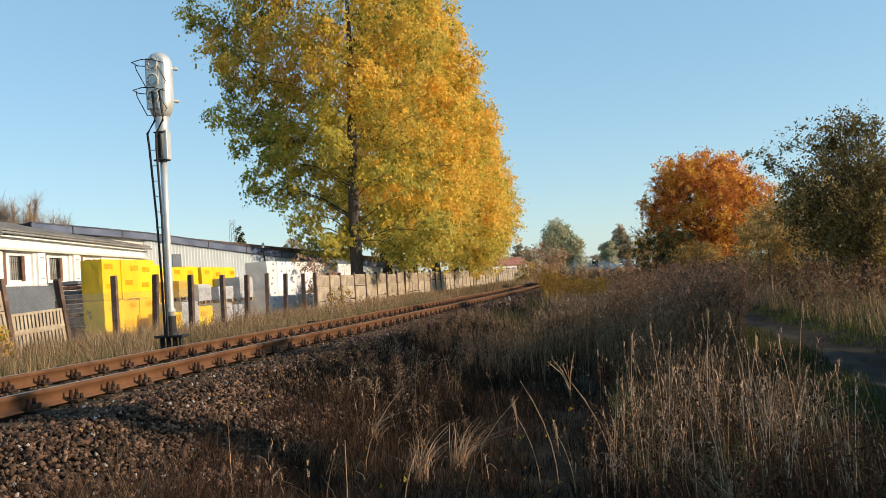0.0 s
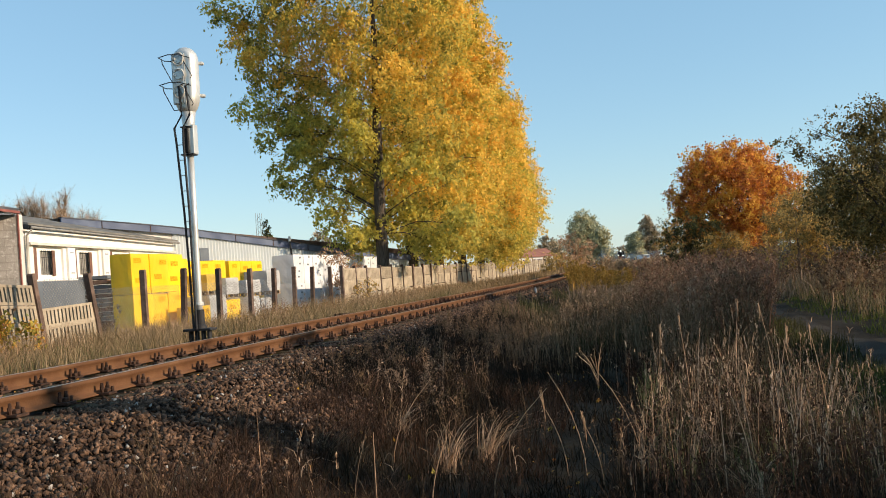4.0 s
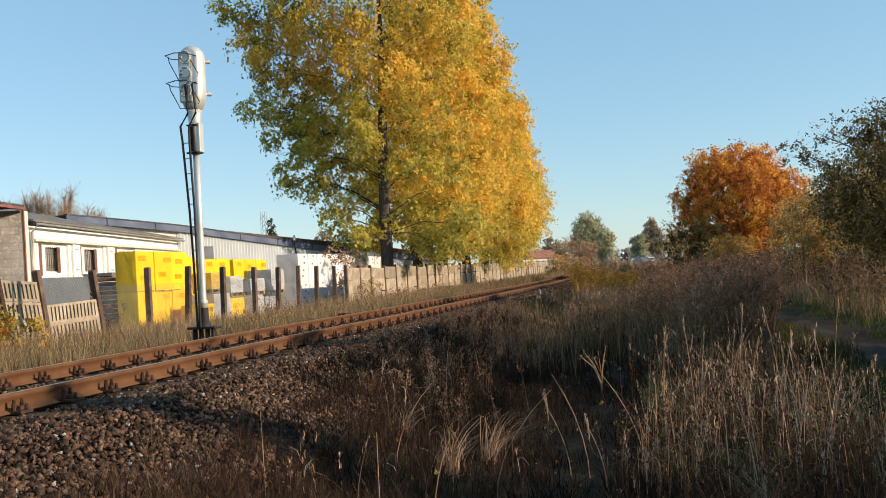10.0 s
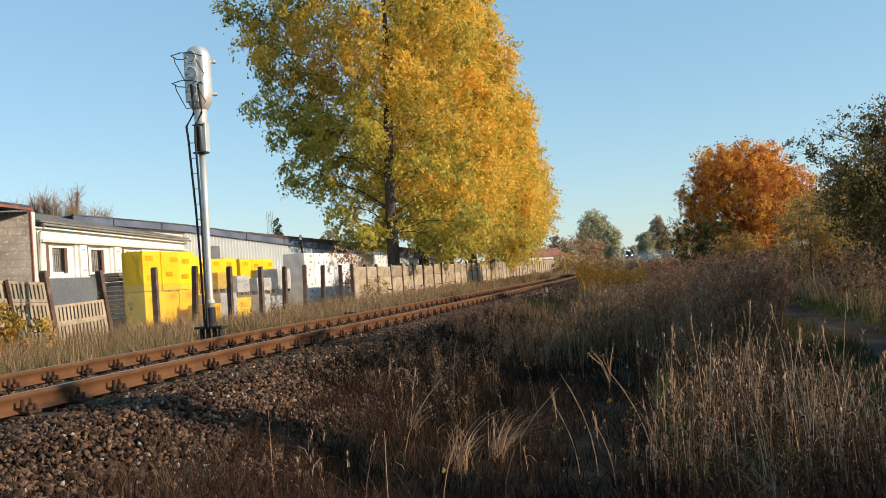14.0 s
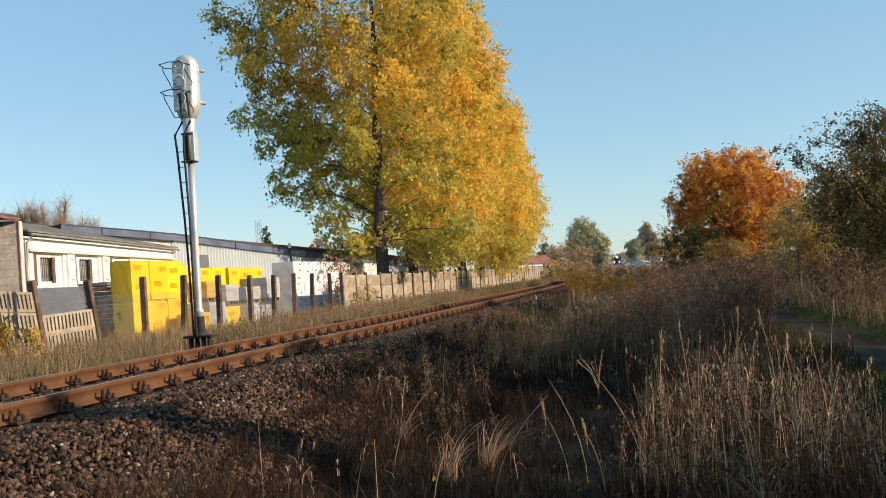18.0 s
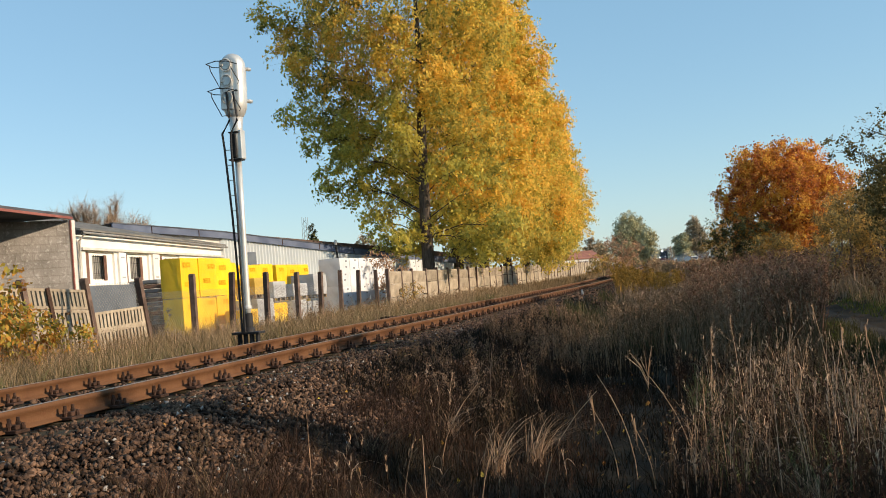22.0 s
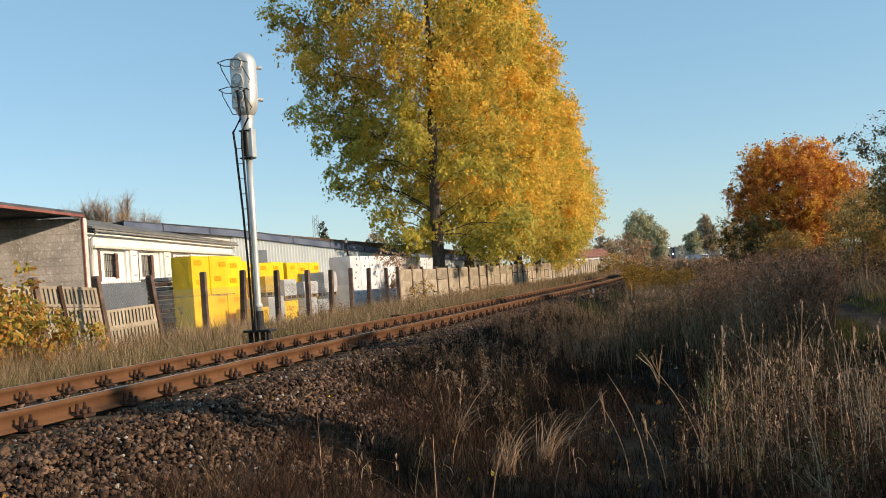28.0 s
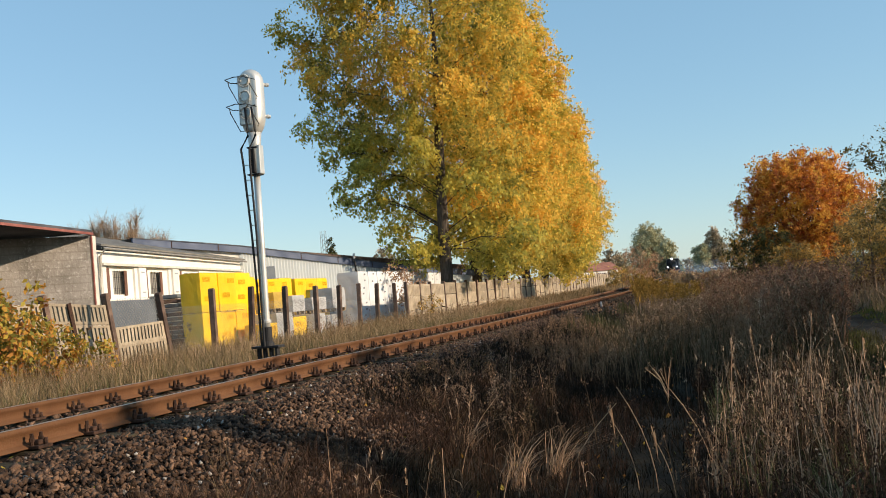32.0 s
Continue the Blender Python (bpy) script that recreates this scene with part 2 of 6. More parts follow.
course_lines(M_GREYWALL)
M_TRIM = surface("pale_trim", (0.52, 0.49, 0.44), (0.66, 0.63, 0.58), 3, 0.8, 0.1, vary=0.05)
M_REDTRIM = surface("red_brown_sheet_edge", (0.20, 0.07, 0.06), (0.30, 0.12, 0.10), 3, 0.7, 0.1, vary=0.05)
M_ROOF = surface("dark_roof_felt", (0.05, 0.052, 0.062), (0.11, 0.115, 0.13), 1.0, 0.85, 0.4, 30, vary=0.05)
M_ROOFGREY = surface("grey_asbestos_roof", (0.117, 0.1125, 0.1035), (0.216, 0.2025, 0.18), 1.5, 0.9, 0.5, 30, vary=0.05)
M_CORR = surface("galvanised_sheet", (0.4684, 0.4975, 0.509), (0.5393, 0.5704, 0.5704), 0.7, 0.45, 0.1, 20, metal=0.15, vary=0.0)
M_GLASS = surface("dark_window_glass", (0.02, 0.025, 0.03), (0.045, 0.05, 0.06), 2, 0.08, 0.0, vary=0.1, spec=0.6)
M_IRON = surface("brown_iron_bars", (0.12, 0.06, 0.045), (0.2, 0.11, 0.08), 8, 0.7, 0.2, vary=0.1)
M_YELLOW = surface("yellow_wrap_film", (0.84, 0.50, 0.012), (0.90, 0.57, 0.02), 2, 0.32, 0.35, 7, vary=0.05, spec=0.5)
M_MARK = surface("faded_orange_print", (0.62, 0.33, 0.01), (0.70, 0.40, 0.02), 9, 0.5, 0.1, vary=0.1)
M_WHITEWRAP = surface("white_wrap_film", (0.62, 0.63, 0.65), (0.74, 0.75, 0.77), 2, 0.35, 0.4, 7, vary=0.06, spec=0.5)
M_GREYMARK = surface("grey_print", (0.25, 0.26, 0.28), (0.33, 0.34, 0.36), 9, 0.5, 0.1, vary=0.1)
M_PALLET = surface("pallet_wood", (0.22, 0.16, 0.10), (0.36, 0.27, 0.18), 4, 0.85, 0.3, 50, vary=0.2, stretch=(1, 0.2, 4))
M_SILVER = surface("silver_paint", (0.54, 0.53, 0.50), (0.65, 0.64, 0.60), 3, 0.36, 0.08, 40, metal=0.45, vary=0.03, spec=0.4)
M_BLACK = surface("black_paint", (0.016, 0.016, 0.018), (0.035, 0.034, 0.034), 6, 0.55, 0.2, vary=0.1)
M_WIRE = surface("dull_fence_wire", (0.22, 0.21, 0.20), (0.34, 0.33, 0.31), 6, 0.6, 0.0, metal=0.3, vary=0.0)
M_SHEET = surface("grey_blue_sheet", (0.10, 0.115, 0.135), (0.16, 0.18, 0.205), 1.2, 0.7, 0.2, 15, vary=0.0)
M_BARK = surface("poplar_bark", (0.055, 0.042, 0.032), (0.13, 0.105, 0.085), 5, 0.95, 0.9, 22, vary=0.1, stretch=(3, 3, 0.5))
M_TWIG = surface("grey_brown_twig", (0.13, 0.085, 0.055), (0.24, 0.165, 0.11), 5, 0.9, 0.2, vary=0.15, island=True)
M_REDTILE = surface("red_roof_tile", (0.24, 0.105, 0.075), (0.34, 0.16, 0.12), 1.0, 0.85, 0.3, 12, vary=0.1)
GOLD, GOLD2, LIME, OLIVE = (0.93, 0.60, 0.13), (0.83, 0.57, 0.11), (0.55, 0.50, 0.10), (0.28, 0.30, 0.07)
M_POPLAR_GOLD = foliage("golden_poplar_leaves", [(0.12, OLIVE), (0.32, LIME), (0.52, GOLD2), (0.76, GOLD)], 0.5, 0.5, 0.3)
M_POPLAR_MIX = foliage("green_and_yellow_poplar_leaves", [(0.08, (0.16, 0.16, 0.045)), (0.28, (0.32, 0.31, 0.075)), (0.46, (0.58, 0.48, 0.11)), (0.62, GOLD2), (0.86, GOLD)], 0.45, 0.62, 0.3)
M_POPLAR_GREEN = foliage("green_poplar_leaves", [(0.1, (0.22, 0.22, 0.06)), (0.3, (0.40, 0.385, 0.10)), (0.5, (0.58, 0.51, 0.12)), (0.7, (0.74, 0.60, 0.13)), (0.92, GOLD2)], 0.6, 0.68, 0.4)
M_POPLAR_LOW = foliage("yellow_green_poplar_leaves", [(0.12, (0.26, 0.25, 0.06)), (0.35, (0.46, 0.40, 0.09)), (0.6, (0.68, 0.52, 0.11)), (0.9, GOLD)], 0.5, 0.5, 0.35)
M_MAPLE = foliage("orange_maple_leaves", [(0.13, (0.26, 0.09, 0.045)), (0.34, (0.48, 0.18, 0.06)), (0.52, (0.70, 0.32, 0.07)), (0.72, (0.86, 0.56, 0.10))], 0.8, 0.45, 0.3)
M_DARKLEAF = foliage("dull_green_leaves", [(0.2, (0.033, 0.039, 0.018)), (0.6, (0.09, 0.093, 0.039)), (0.9, (0.21, 0.18, 0.06))], 0.5, 0.25, 0.6, 0.45)
M_OLIVELEAF = foliage("olive_yellow_leaves", [(0.2, (0.1632, 0.1411, 0.07057)), (0.55, (0.4626, 0.3176, 0.1059)), (0.85, (0.9251, 0.541, 0.1411))], 0.5, 0.45, 0.5)
M_BUSH = foliage("orange_yellow_bush_leaves", [(0.08, (0.09, 0.09, 0.03)), (0.26, (0.22, 0.21, 0.05)), (0.42, (0.44, 0.33, 0.06)), (0.58, (0.52, 0.26, 0.05)), (0.85, (0.36, 0.14, 0.05))], 1.6, 0.35, 0.5)
M_BROWNLEAF = foliage("withered_brown_leaves", [(0.2, (0.10, 0.06, 0.035)), (0.6, (0.22, 0.13, 0.075)), (0.9, (0.34, 0.22, 0.12))], 0.6, 0.3, 0.7)
M_STRAW = foliage("straw_coloured_grass", [(0.1, (0.06, 0.052, 0.023)), (0.4, (0.225, 0.152, 0.076)), (0.8, (0.40, 0.285, 0.165))], 0.5, 0.3, 0.7)
# brown-green grass darkened so that its colour carries the ditch's shade
M_DULLGRASS = foliage("brown_green_grass_shade_toned", [(0.1, (0.008374, 0.009324, 0.004242)), (0.4, (0.02326, 0.01492, 0.008489)), (0.72, (0.05115, 0.0317, 0.0194)), (0.95, (0.1163, 0.0769, 0.05454))], 0.45, 0.3, 0.65)
M_GREENGRASS = foliage("green_grass", [(0.1, (0.034, 0.05, 0.012)), (0.5, (0.08, 0.11, 0.022)), (0.9, (0.22, 0.19, 0.062))], 0.4, 0.3, 0.6)
M_REED = foliage("pale_dry_stalks", [(0.1, (0.08899, 0.054, 0.0288)), (0.5, (0.2003, 0.1332, 0.0756)), (0.9, (0.3411, 0.2448, 0.1512))], 0.8, 0.25, 0.7)
M_WEED = foliage("withered_weeds", [(0.1, (0.05, 0.043, 0.021)), (0.4, (0.15, 0.097, 0.055)), (0.75, (0.32, 0.20, 0.125)), (0.95, (0.56, 0.40, 0.28))], 1.3, 0.3, 0.3)
# both far leaf colours are paled: distance haze sits in the base colour
M_FARLEAF = foliage("far_leaves_haze_in_colour", [(0.2, (0.2576, 0.276, 0.1851)), (0.6, (0.4894, 0.46, 0.2645)), (0.9, (0.7728, 0.552, 0.2645))], 0.15, 0.25, 0.5)
M_FARBROWN = foliage("far_brown_leaves_haze_in_colour", [(0.2, (0.2184, 0.1848, 0.1344)), (0.6, (0.4032, 0.3192, 0.2016)), (0.9, (0.6048, 0.3696, 0.1848))], 0.15, 0.25, 0.5)
M_PINKTWIG = foliage("pinkish_brown_twigs", [(0.2, (0.308, 0.182, 0.112)), (0.6, (0.504, 0.322, 0.196)), (0.9, (0.672, 0.42, 0.252))], 0.6, 0.3, 0.7)
M_GOLDROD = foliage("ochre_weed_leaves", [(0.2, (0.1352, 0.09747, 0.0284)), (0.55, (0.3194, 0.1893, 0.03976)), (0.9, (0.4423, 0.2638, 0.06814))], 0.8, 0.3, 0.6)
# russet grass, lowered along with the ditch grass to carry shade
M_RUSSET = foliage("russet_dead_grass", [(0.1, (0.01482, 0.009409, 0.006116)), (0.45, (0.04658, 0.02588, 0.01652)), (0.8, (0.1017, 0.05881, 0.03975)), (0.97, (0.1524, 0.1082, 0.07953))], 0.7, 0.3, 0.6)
# brighter, warmer copy of the dry stalk colour, with sunlight put into it
M_STALK = foliage("pale_stalks_sun_in_colour", [(0.1, (0.20, 0.12, 0.07)), (0.5, (0.48, 0.305, 0.185)), (0.9, (0.80, 0.57, 0.385))], 0.8, 0.25, 0.75)
M_RAG = surface("greyish_plastic", (0.14, 0.155, 0.175), (0.21, 0.225, 0.245), 6, 0.5, 0.3, vary=0.0)
M_DULLGREEN = foliage("dull_green_weeds", [(0.1, (0.022, 0.024, 0.010)), (0.5, (0.055, 0.056, 0.024)), (0.9, (0.14, 0.118, 0.056))], 0.5, 0.3, 0.6)
M_TANGRASS = foliage("tan_dead_grass", [(0.1, (0.02312, 0.01618, 0.009248)), (0.4, (0.0578, 0.0393, 0.02312)), (0.75, (0.1156, 0.07803, 0.04624)), (0.95, (0.1734, 0.1243, 0.07803))], 1.1, 0.3, 0.55)
M_HALLBAND = surface("blue_grey_sheet_band", (0.075, 0.095, 0.15), (0.13, 0.155, 0.22), 1.2, 0.6, 0.2, 15, vary=0.0)
M_BROWNROOF = surface("brown_weathered_roofing", (0.075, 0.05, 0.04), (0.16, 0.11, 0.085), 1.4, 0.9, 0.5, 14, vary=0.0)
M_OCHREWRAP = surface("dirty_ochre_film", (0.40, 0.26, 0.05), (0.55, 0.37, 0.07), 2, 0.5, 0.4, 9, vary=0.05, spec=0.4)
M_GREYWRAP = surface("mid_grey_film", (0.34, 0.34, 0.34), (0.50, 0.50, 0.50), 2, 0.4, 0.5, 7, vary=0.08, spec=0.4)
M_FRUITLEAF = foliage("dark_olive_leaves", [(0.15, (0.065, 0.056, 0.022)), (0.5, (0.16, 0.125, 0.045)), (0.8, (0.31, 0.215, 0.075)), (0.96, (0.52, 0.38, 0.16))], 0.9, 0.3, 0.5, 0.45)
M_BAREWOOD = surface("bare_brown_branch", (0.28, 0.19, 0.125), (0.42, 0.30, 0.20), 3, 0.9, 0.2, vary=0.2, island=True)
# weed colour raised to look sunlit where bushes and maple shade it
M_WEEDFAR = foliage("light_brown_weeds", [(0.1, (0.085, 0.068, 0.036)), (0.4, (0.24, 0.165, 0.10)), (0.75, (0.4004, 0.273, 0.1903)), (0.95, (0.5824, 0.4368, 0.3203))], 1.3, 0.3, 0.3)
M_BRUSH = foliage("pale_brown_brush", [(0.1, (0.26, 0.18, 0.11)), (0.45, (0.46, 0.33, 0.20)), (0.8, (0.62, 0.45, 0.29)), (0.97, (0.74, 0.56, 0.33))], 0.9, 0.45, 0.4)
# near-black blades: deep shade of hollow and slope put into the colour
M_DARKWEED = foliage("weeds_blackened_as_shade", [(0.1, (0.0048, 0.0048, 0.0032)), (0.5, (0.0144, 0.0112, 0.0072)), (0.95, (0.04, 0.0288, 0.0192))], 0.8, 0.2, 0.6)
M_PANE = surface("grey_window_pane", (0.20, 0.195, 0.18), (0.32, 0.305, 0.28), 1.5, 0.25, 0.0, vary=0.1, spec=0.5)
M_REDWEED = foliage("reddish_dead_weeds", [(0.1, (0.07, 0.038, 0.022)), (0.45, (0.17, 0.093, 0.056)), (0.8, (0.33, 0.195, 0.13)), (0.97, (0.46, 0.33, 0.24))], 1.3, 0.3, 0.3)
M_TALLDULL = foliage("tall_olive_tan_grass", [(0.1, (0.0264, 0.02816, 0.01232)), (0.4, (0.066, 0.0528, 0.0264)), (0.72, (0.132, 0.0968, 0.0528)), (0.95, (0.2288, 0.176, 0.1144))], 1.3, 0.3, 0.3)
M_VERGEGREEN = foliage("verge_green_grass", [(0.1, (0.05, 0.06, 0.02)), (0.5, (0.13, 0.135, 0.05)), (0.9, (0.27, 0.245, 0.11))], 0.6, 0.3, 0.6)
# ---- plan: the railway runs along +y, its centre 5.53 m beside the viewpoint ----
S0, PITCH = 5.90, 0.6267


def soft(u, k):
    return 0.5 * (u + np.sqrt(u * u + k * k))


def centre(y):
    """x of the track's centre line: straight, then a slight bend."""
    return -5.53 - 0.0231 * soft(np.asarray(y, float) - 62.0, 25.0) + 0.0231 * soft(-62.0, 25.0) + 0.012 * soft(np.asarray(y, float) - 240.0, 30.0) - 0.012 * soft(-240.0, 30.0)


def grade(y):
    """Height of the rail foot along the line: level, then a slight climb."""
    return 0.0060 * soft(np.asarray(y, float) - 48.0, 16.0) - 0.0060 * soft(-48.0, 16.0) - 0.0012 * soft(np.asarray(y, float) - 130.0, 30.0)


def wavy(x, y, s, seed=0.0):
    return np.sin(x * s * 1.3 + seed + 1.7 * np.sin(y * s * 0.7 + seed)) * np.cos(y * s * 1.1 - seed + 1.3 * np.sin(x * s * 0.9))


def ground_z(x, y):
    x, y = np.asarray(x, float), np.asarray(y, float)
    u = x - centre(y)
    z = np.interp(u, [-60, -9, -4.0, -2.9, -1.75, 1.75, 3.55, 4.2, 7.4, 7.9, 9.3, 9.8, 11.5, 14, 60],
                  [-0.38, -0.34, -0.30, -0.26, -0.065, -0.065, -0.76, -0.85, -0.84, -0.77, -0.77, -0.72, -0.5, -0.35, -0.3])
    near = np.clip((np.abs(u) - 1.9) / 0.8, 0, 1)
    return z + near * (0.05 * wavy(x, y, 0.8) + 0.035 * wavy(x, y, 2.3, 2.0)) + grade(y)


# ground: one sheet to the horizon
gx = np.unique(np.concatenate([np.linspace(-9, 7, 81), -9 - np.geomspace(0.3, 900, 42), 7 + np.geomspace(0.3, 900, 42)]))
gy = np.unique(np.concatenate([np.linspace(0, 40, 101), 40 + np.geomspace(0.5, 2200, 60), -np.geomspace(0.5, 300, 24)]))
GX, GY = np.meshgrid(gx, gy, indexing="ij")
GV = np.stack([GX, GY, ground_z(GX, GY)], -1).reshape(-1, 3)


def grid_faces(n, m):
    i, j = np.meshgrid(np.arange(n - 1), np.arange(m - 1), indexing="ij")
    return np.stack([i * m + j, (i + 1) * m + j, (i + 1) * m + j + 1, i * m + j + 1], -1).reshape(-1, 4)


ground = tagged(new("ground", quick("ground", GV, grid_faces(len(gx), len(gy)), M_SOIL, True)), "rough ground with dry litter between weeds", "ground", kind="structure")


def strip(name, u0, u1, y0, y1, n, m, lift, mat, label, category, edge=0.0):
    """A sheet that follows the ground beside the track, with a wavering edge."""
    ys = np.linspace(0, 1, m) ** 1.6 * (y1 - y0) + y0
    w = edge * (wavy(ys * 0, ys, 1.1, 1.0) + 0.6 * wavy(ys * 0 + 3, ys, 3.1))
    V = []
    for k in range(n):
        f = k / (n - 1)
        x = centre(ys) + u0 + (u1 - u0) * f + w * (1 if f > 0.99 else (0.8 if f < 0.01 else 0))
        V.append(np.stack([x, ys, ground_z(x, ys) + lift], -1))
    return tagged(new(name, quick(name, np.concatenate(V), grid_faces(n, m), mat, True)), label, category, kind="structure")


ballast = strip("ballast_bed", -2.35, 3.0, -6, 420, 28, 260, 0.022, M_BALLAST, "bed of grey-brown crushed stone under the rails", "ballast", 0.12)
path = strip("footpath", 8.15, 8.85, -8, 90, 8, 120, 0.02, M_PATH, "narrow trodden earth footpath beside the weeds", "path", 0.1)

# ---- railway track ----
track = thing("railway_track", Matrix(), "single rusty railway track on old sleepers", "track", kind="structure")
PROFILE = [(-0.0625, 0.0), (0.0625, 0.0), (0.0625, 0.010), (0.014, 0.026), (0.008, 0.035), (0.008, 0.098), (0.034, 0.112), (0.0335, 0.142), (0.026, 0.149),
           (-0.026, 0.149), (-0.0335, 0.142), (-0.034, 0.112), (-0.008, 0.098), (-0.008, 0.035), (-0.014, 0.026), (-0.0625, 0.010)]
track_y = np.concatenate([np.linspace(-8, 60, 60), np.linspace(62, 240, 60), np.linspace(246, 900, 70)])
for side in (-0.7525, 0.7525):
    n = len(PROFILE)
    sag = 0.004 * np.sin(track_y * 0.55 + side)
    V = np.stack([np.stack([centre(track_y) + side + px + 0.004 * np.sin(track_y * 0.31 + side), track_y, grade(track_y) + pz + sag], -1) for px, pz in PROFILE], 1).reshape(-1, 3)
    i, j = np.meshgrid(np.arange(len(track_y) - 1), np.arange(n), indexing="ij")
    F = np.stack([i * n + j, i * n + (j + 1) % n, (i + 1) * n + (j + 1) % n, (i + 1) * n + j], -1).reshape(-1, 4)
    me = quick("rail", V, F, M_RUST)
    me.materials.append(M_RAILTOP)
    me.polygons.foreach_set("material_index", np.where(np.isin(j.ravel(), (8,)), 1, 0).astype(np.int32))
    part("rail", me, None, track, "rust-brown steel rail")

sleeper_bm = box(-1.27, 1.27, -0.125, 0.125, -0.17, -0.018, 0.018)
sleeper_me = bpy.data.meshes.new("sleeper")
sleeper_bm.to_mesh(sleeper_me)
sleeper_bm.free()
sleeper_me.materials.append(M_SLEEPER)


def clip_mesh():
    """A rail fastening: ribbed plate, clamp and two upright bolts with nuts."""
    bm = box(-0.02, 0.12, -0.075, 0.075, -0.02, 0.004, 0.004)
    box(0.01, 0.085, -0.03, 0.03, 0.004, 0.038, 0.006, bm)
    for s in (-0.048, 0.048):
        cyl(0.013, 0.0, 0.088, 6, m=Matrix.Translation((0.035 + abs(s) * 0.2, s, 0)), bm=bm)
        cyl(0.019, 0.03, 0.056, 6, m=Matrix.Translation((0.035 + abs(s) * 0.2, s, 0)), bm=bm)
    cyl(0.014, 0.0, 0.05, 6, m=Matrix.Translation((0.1, 0.03, 0)), bm=bm)
    me = bpy.data.meshes.new("rail_clip")
    bm.to_mesh(me)
    bm.free()
    me.materials.append(M_CLIP)
    return me


clip_me = clip_mesh()
far_sleepers, far_clips = [], []
for k in range(-18, 330):
    y = S0 + PITCH * k
    c, z = float(centre(y)), float(grade(y))
    if k < 105:
        ob = part("sleeper", sleeper_me, None, track)
        ob.location = (c + random.uniform(-0.04, 0.04), y + random.uniform(-0.015, 0.015), z)
        ob.rotation_euler = (0, 0, random.uniform(-0.012, 0.012))
    else:
        far_sleepers.append((c, y, z))
    for side in (-0.7525, 0.7525):
        for flip in (1, -1):
            if -2 <= k < 62:
                ob = part("rail_clip", clip_me, None, track)
                ob.location, ob.rotation_euler = (c + side + flip * 0.034, y, z + 0.012), (0, 0, (0 if flip > 0 else math.pi) + random.uniform(-0.08, 0.08))
            elif 62 <= k < 200 and flip > 0:
                far_clips.append((c + side + 0.034, y, z + 0.012))


def scattered(name, shape_v, shape_f, spots, mat, parent, label=""):
    """Many far copies of one small shape in one mesh."""
    S = np.asarray(spots, float)
    V = (S[:, None] + shape_v[None]).reshape(-1, 3)
    F = (shape_f[None] + (np.arange(len(S)) * len(shape_v))[:, None, None]).reshape(-1, shape_f.shape[1])
    ob = part(name, quick(name, V, F, mat), None, parent, label)
    return tagged(ob, kind="stuff")


CUBE_V = np.array([[x, y, z] for x in (-1, 1) for y in (-1, 1) for z in (-1, 1)], float)
CUBE_F = np.array([[0, 1, 3, 2], [4, 6, 7, 5], [0, 4, 5, 1], [2, 3, 7, 6], [0, 2, 6, 4], [1, 5, 7, 3]])
scattered("distant_sleepers", CUBE_V * (1.27, 0.125, 0.07) + (0, 0, -0.09), CUBE_F, far_sleepers, M_SLEEPER, track)
scattered("distant_rail_clips", CUBE_V * (0.03, 0.06, 0.035) + (0.03, 0, 0.02), CUBE_F, far_clips, M_CLIP, track)

# ---- ballast stones ----
CUBE_T = np.concatenate([CUBE_F[:, [0, 1, 2]], CUBE_F[:, [0, 2, 3]]])

OCTA_V = np.array([[1, 0, 0], [-1, 0, 0], [0, 1, 0], [0, -1, 0], [0, 0, 1], [0, 0, -1]], float) * 1.15
OCTA_F = np.array([[0, 2, 4], [2, 1, 4], [1, 3, 4], [3, 0, 4], [2, 0, 5], [1, 2, 5], [3, 1, 5], [0, 3, 5]])


def stones(n, u0, u1, y0, y1, smin, smax, sink):
    """Crushed stones strewn over the bed: arrays of vertices and triangles."""
    y = rng.uniform(0, 1, n) ** 1.5 * (y1 - y0) + y0
    u = rng.uniform(u0, u1, n)
    off = np.abs((y - S0 + PITCH / 2) % PITCH - PITCH / 2)
    on_sleeper = (off < 0.15) & (np.abs(u) < 1.32) & (rng.uniform(0, 1, n) < 0.85)
    y, u = y[~on_sleeper], u[~on_sleeper]
    n = len(y)
    x = centre(y) + u
    s = rng.uniform(smin, smax, n)
    base = np.stack([x, y, ground_z(x, y) + 0.022 + s * sink], -1)
    sq = rng.uniform(0.55, 1.3, (n, 1, 3)) * np.array([1, 1, 0.8])
    V = OCTA_V[None] * (1 + rng.normal(0, 0.22, (n, 6, 1))) * sq + rng.normal(0, 0.2, (n, 6, 3))
    a = rng.uniform(0, 6.28, n)
    b = rng.uniform(-1.2, 1.2, n)
    ca, sa, cb, sb = np.cos(a)[:, None], np.sin(a)[:, None], np.cos(b)[:, None], np.sin(b)[:, None]
    X, Y, Z = V[..., 0], V[..., 1], V[..., 2]
    Y, Z = Y * cb - Z * sb, Y * sb + Z * cb
    X, Y = X * ca - Y * sa, X * sa + Y * ca
    V = np.stack([X, Y, Z], -1) * s[:, None, None] + base[:, None]
    F = OCTA_F[None] + (np.arange(n) * 6)[:, None, None]
    return V.reshape(-1, 3), F.reshape(-1, 3)


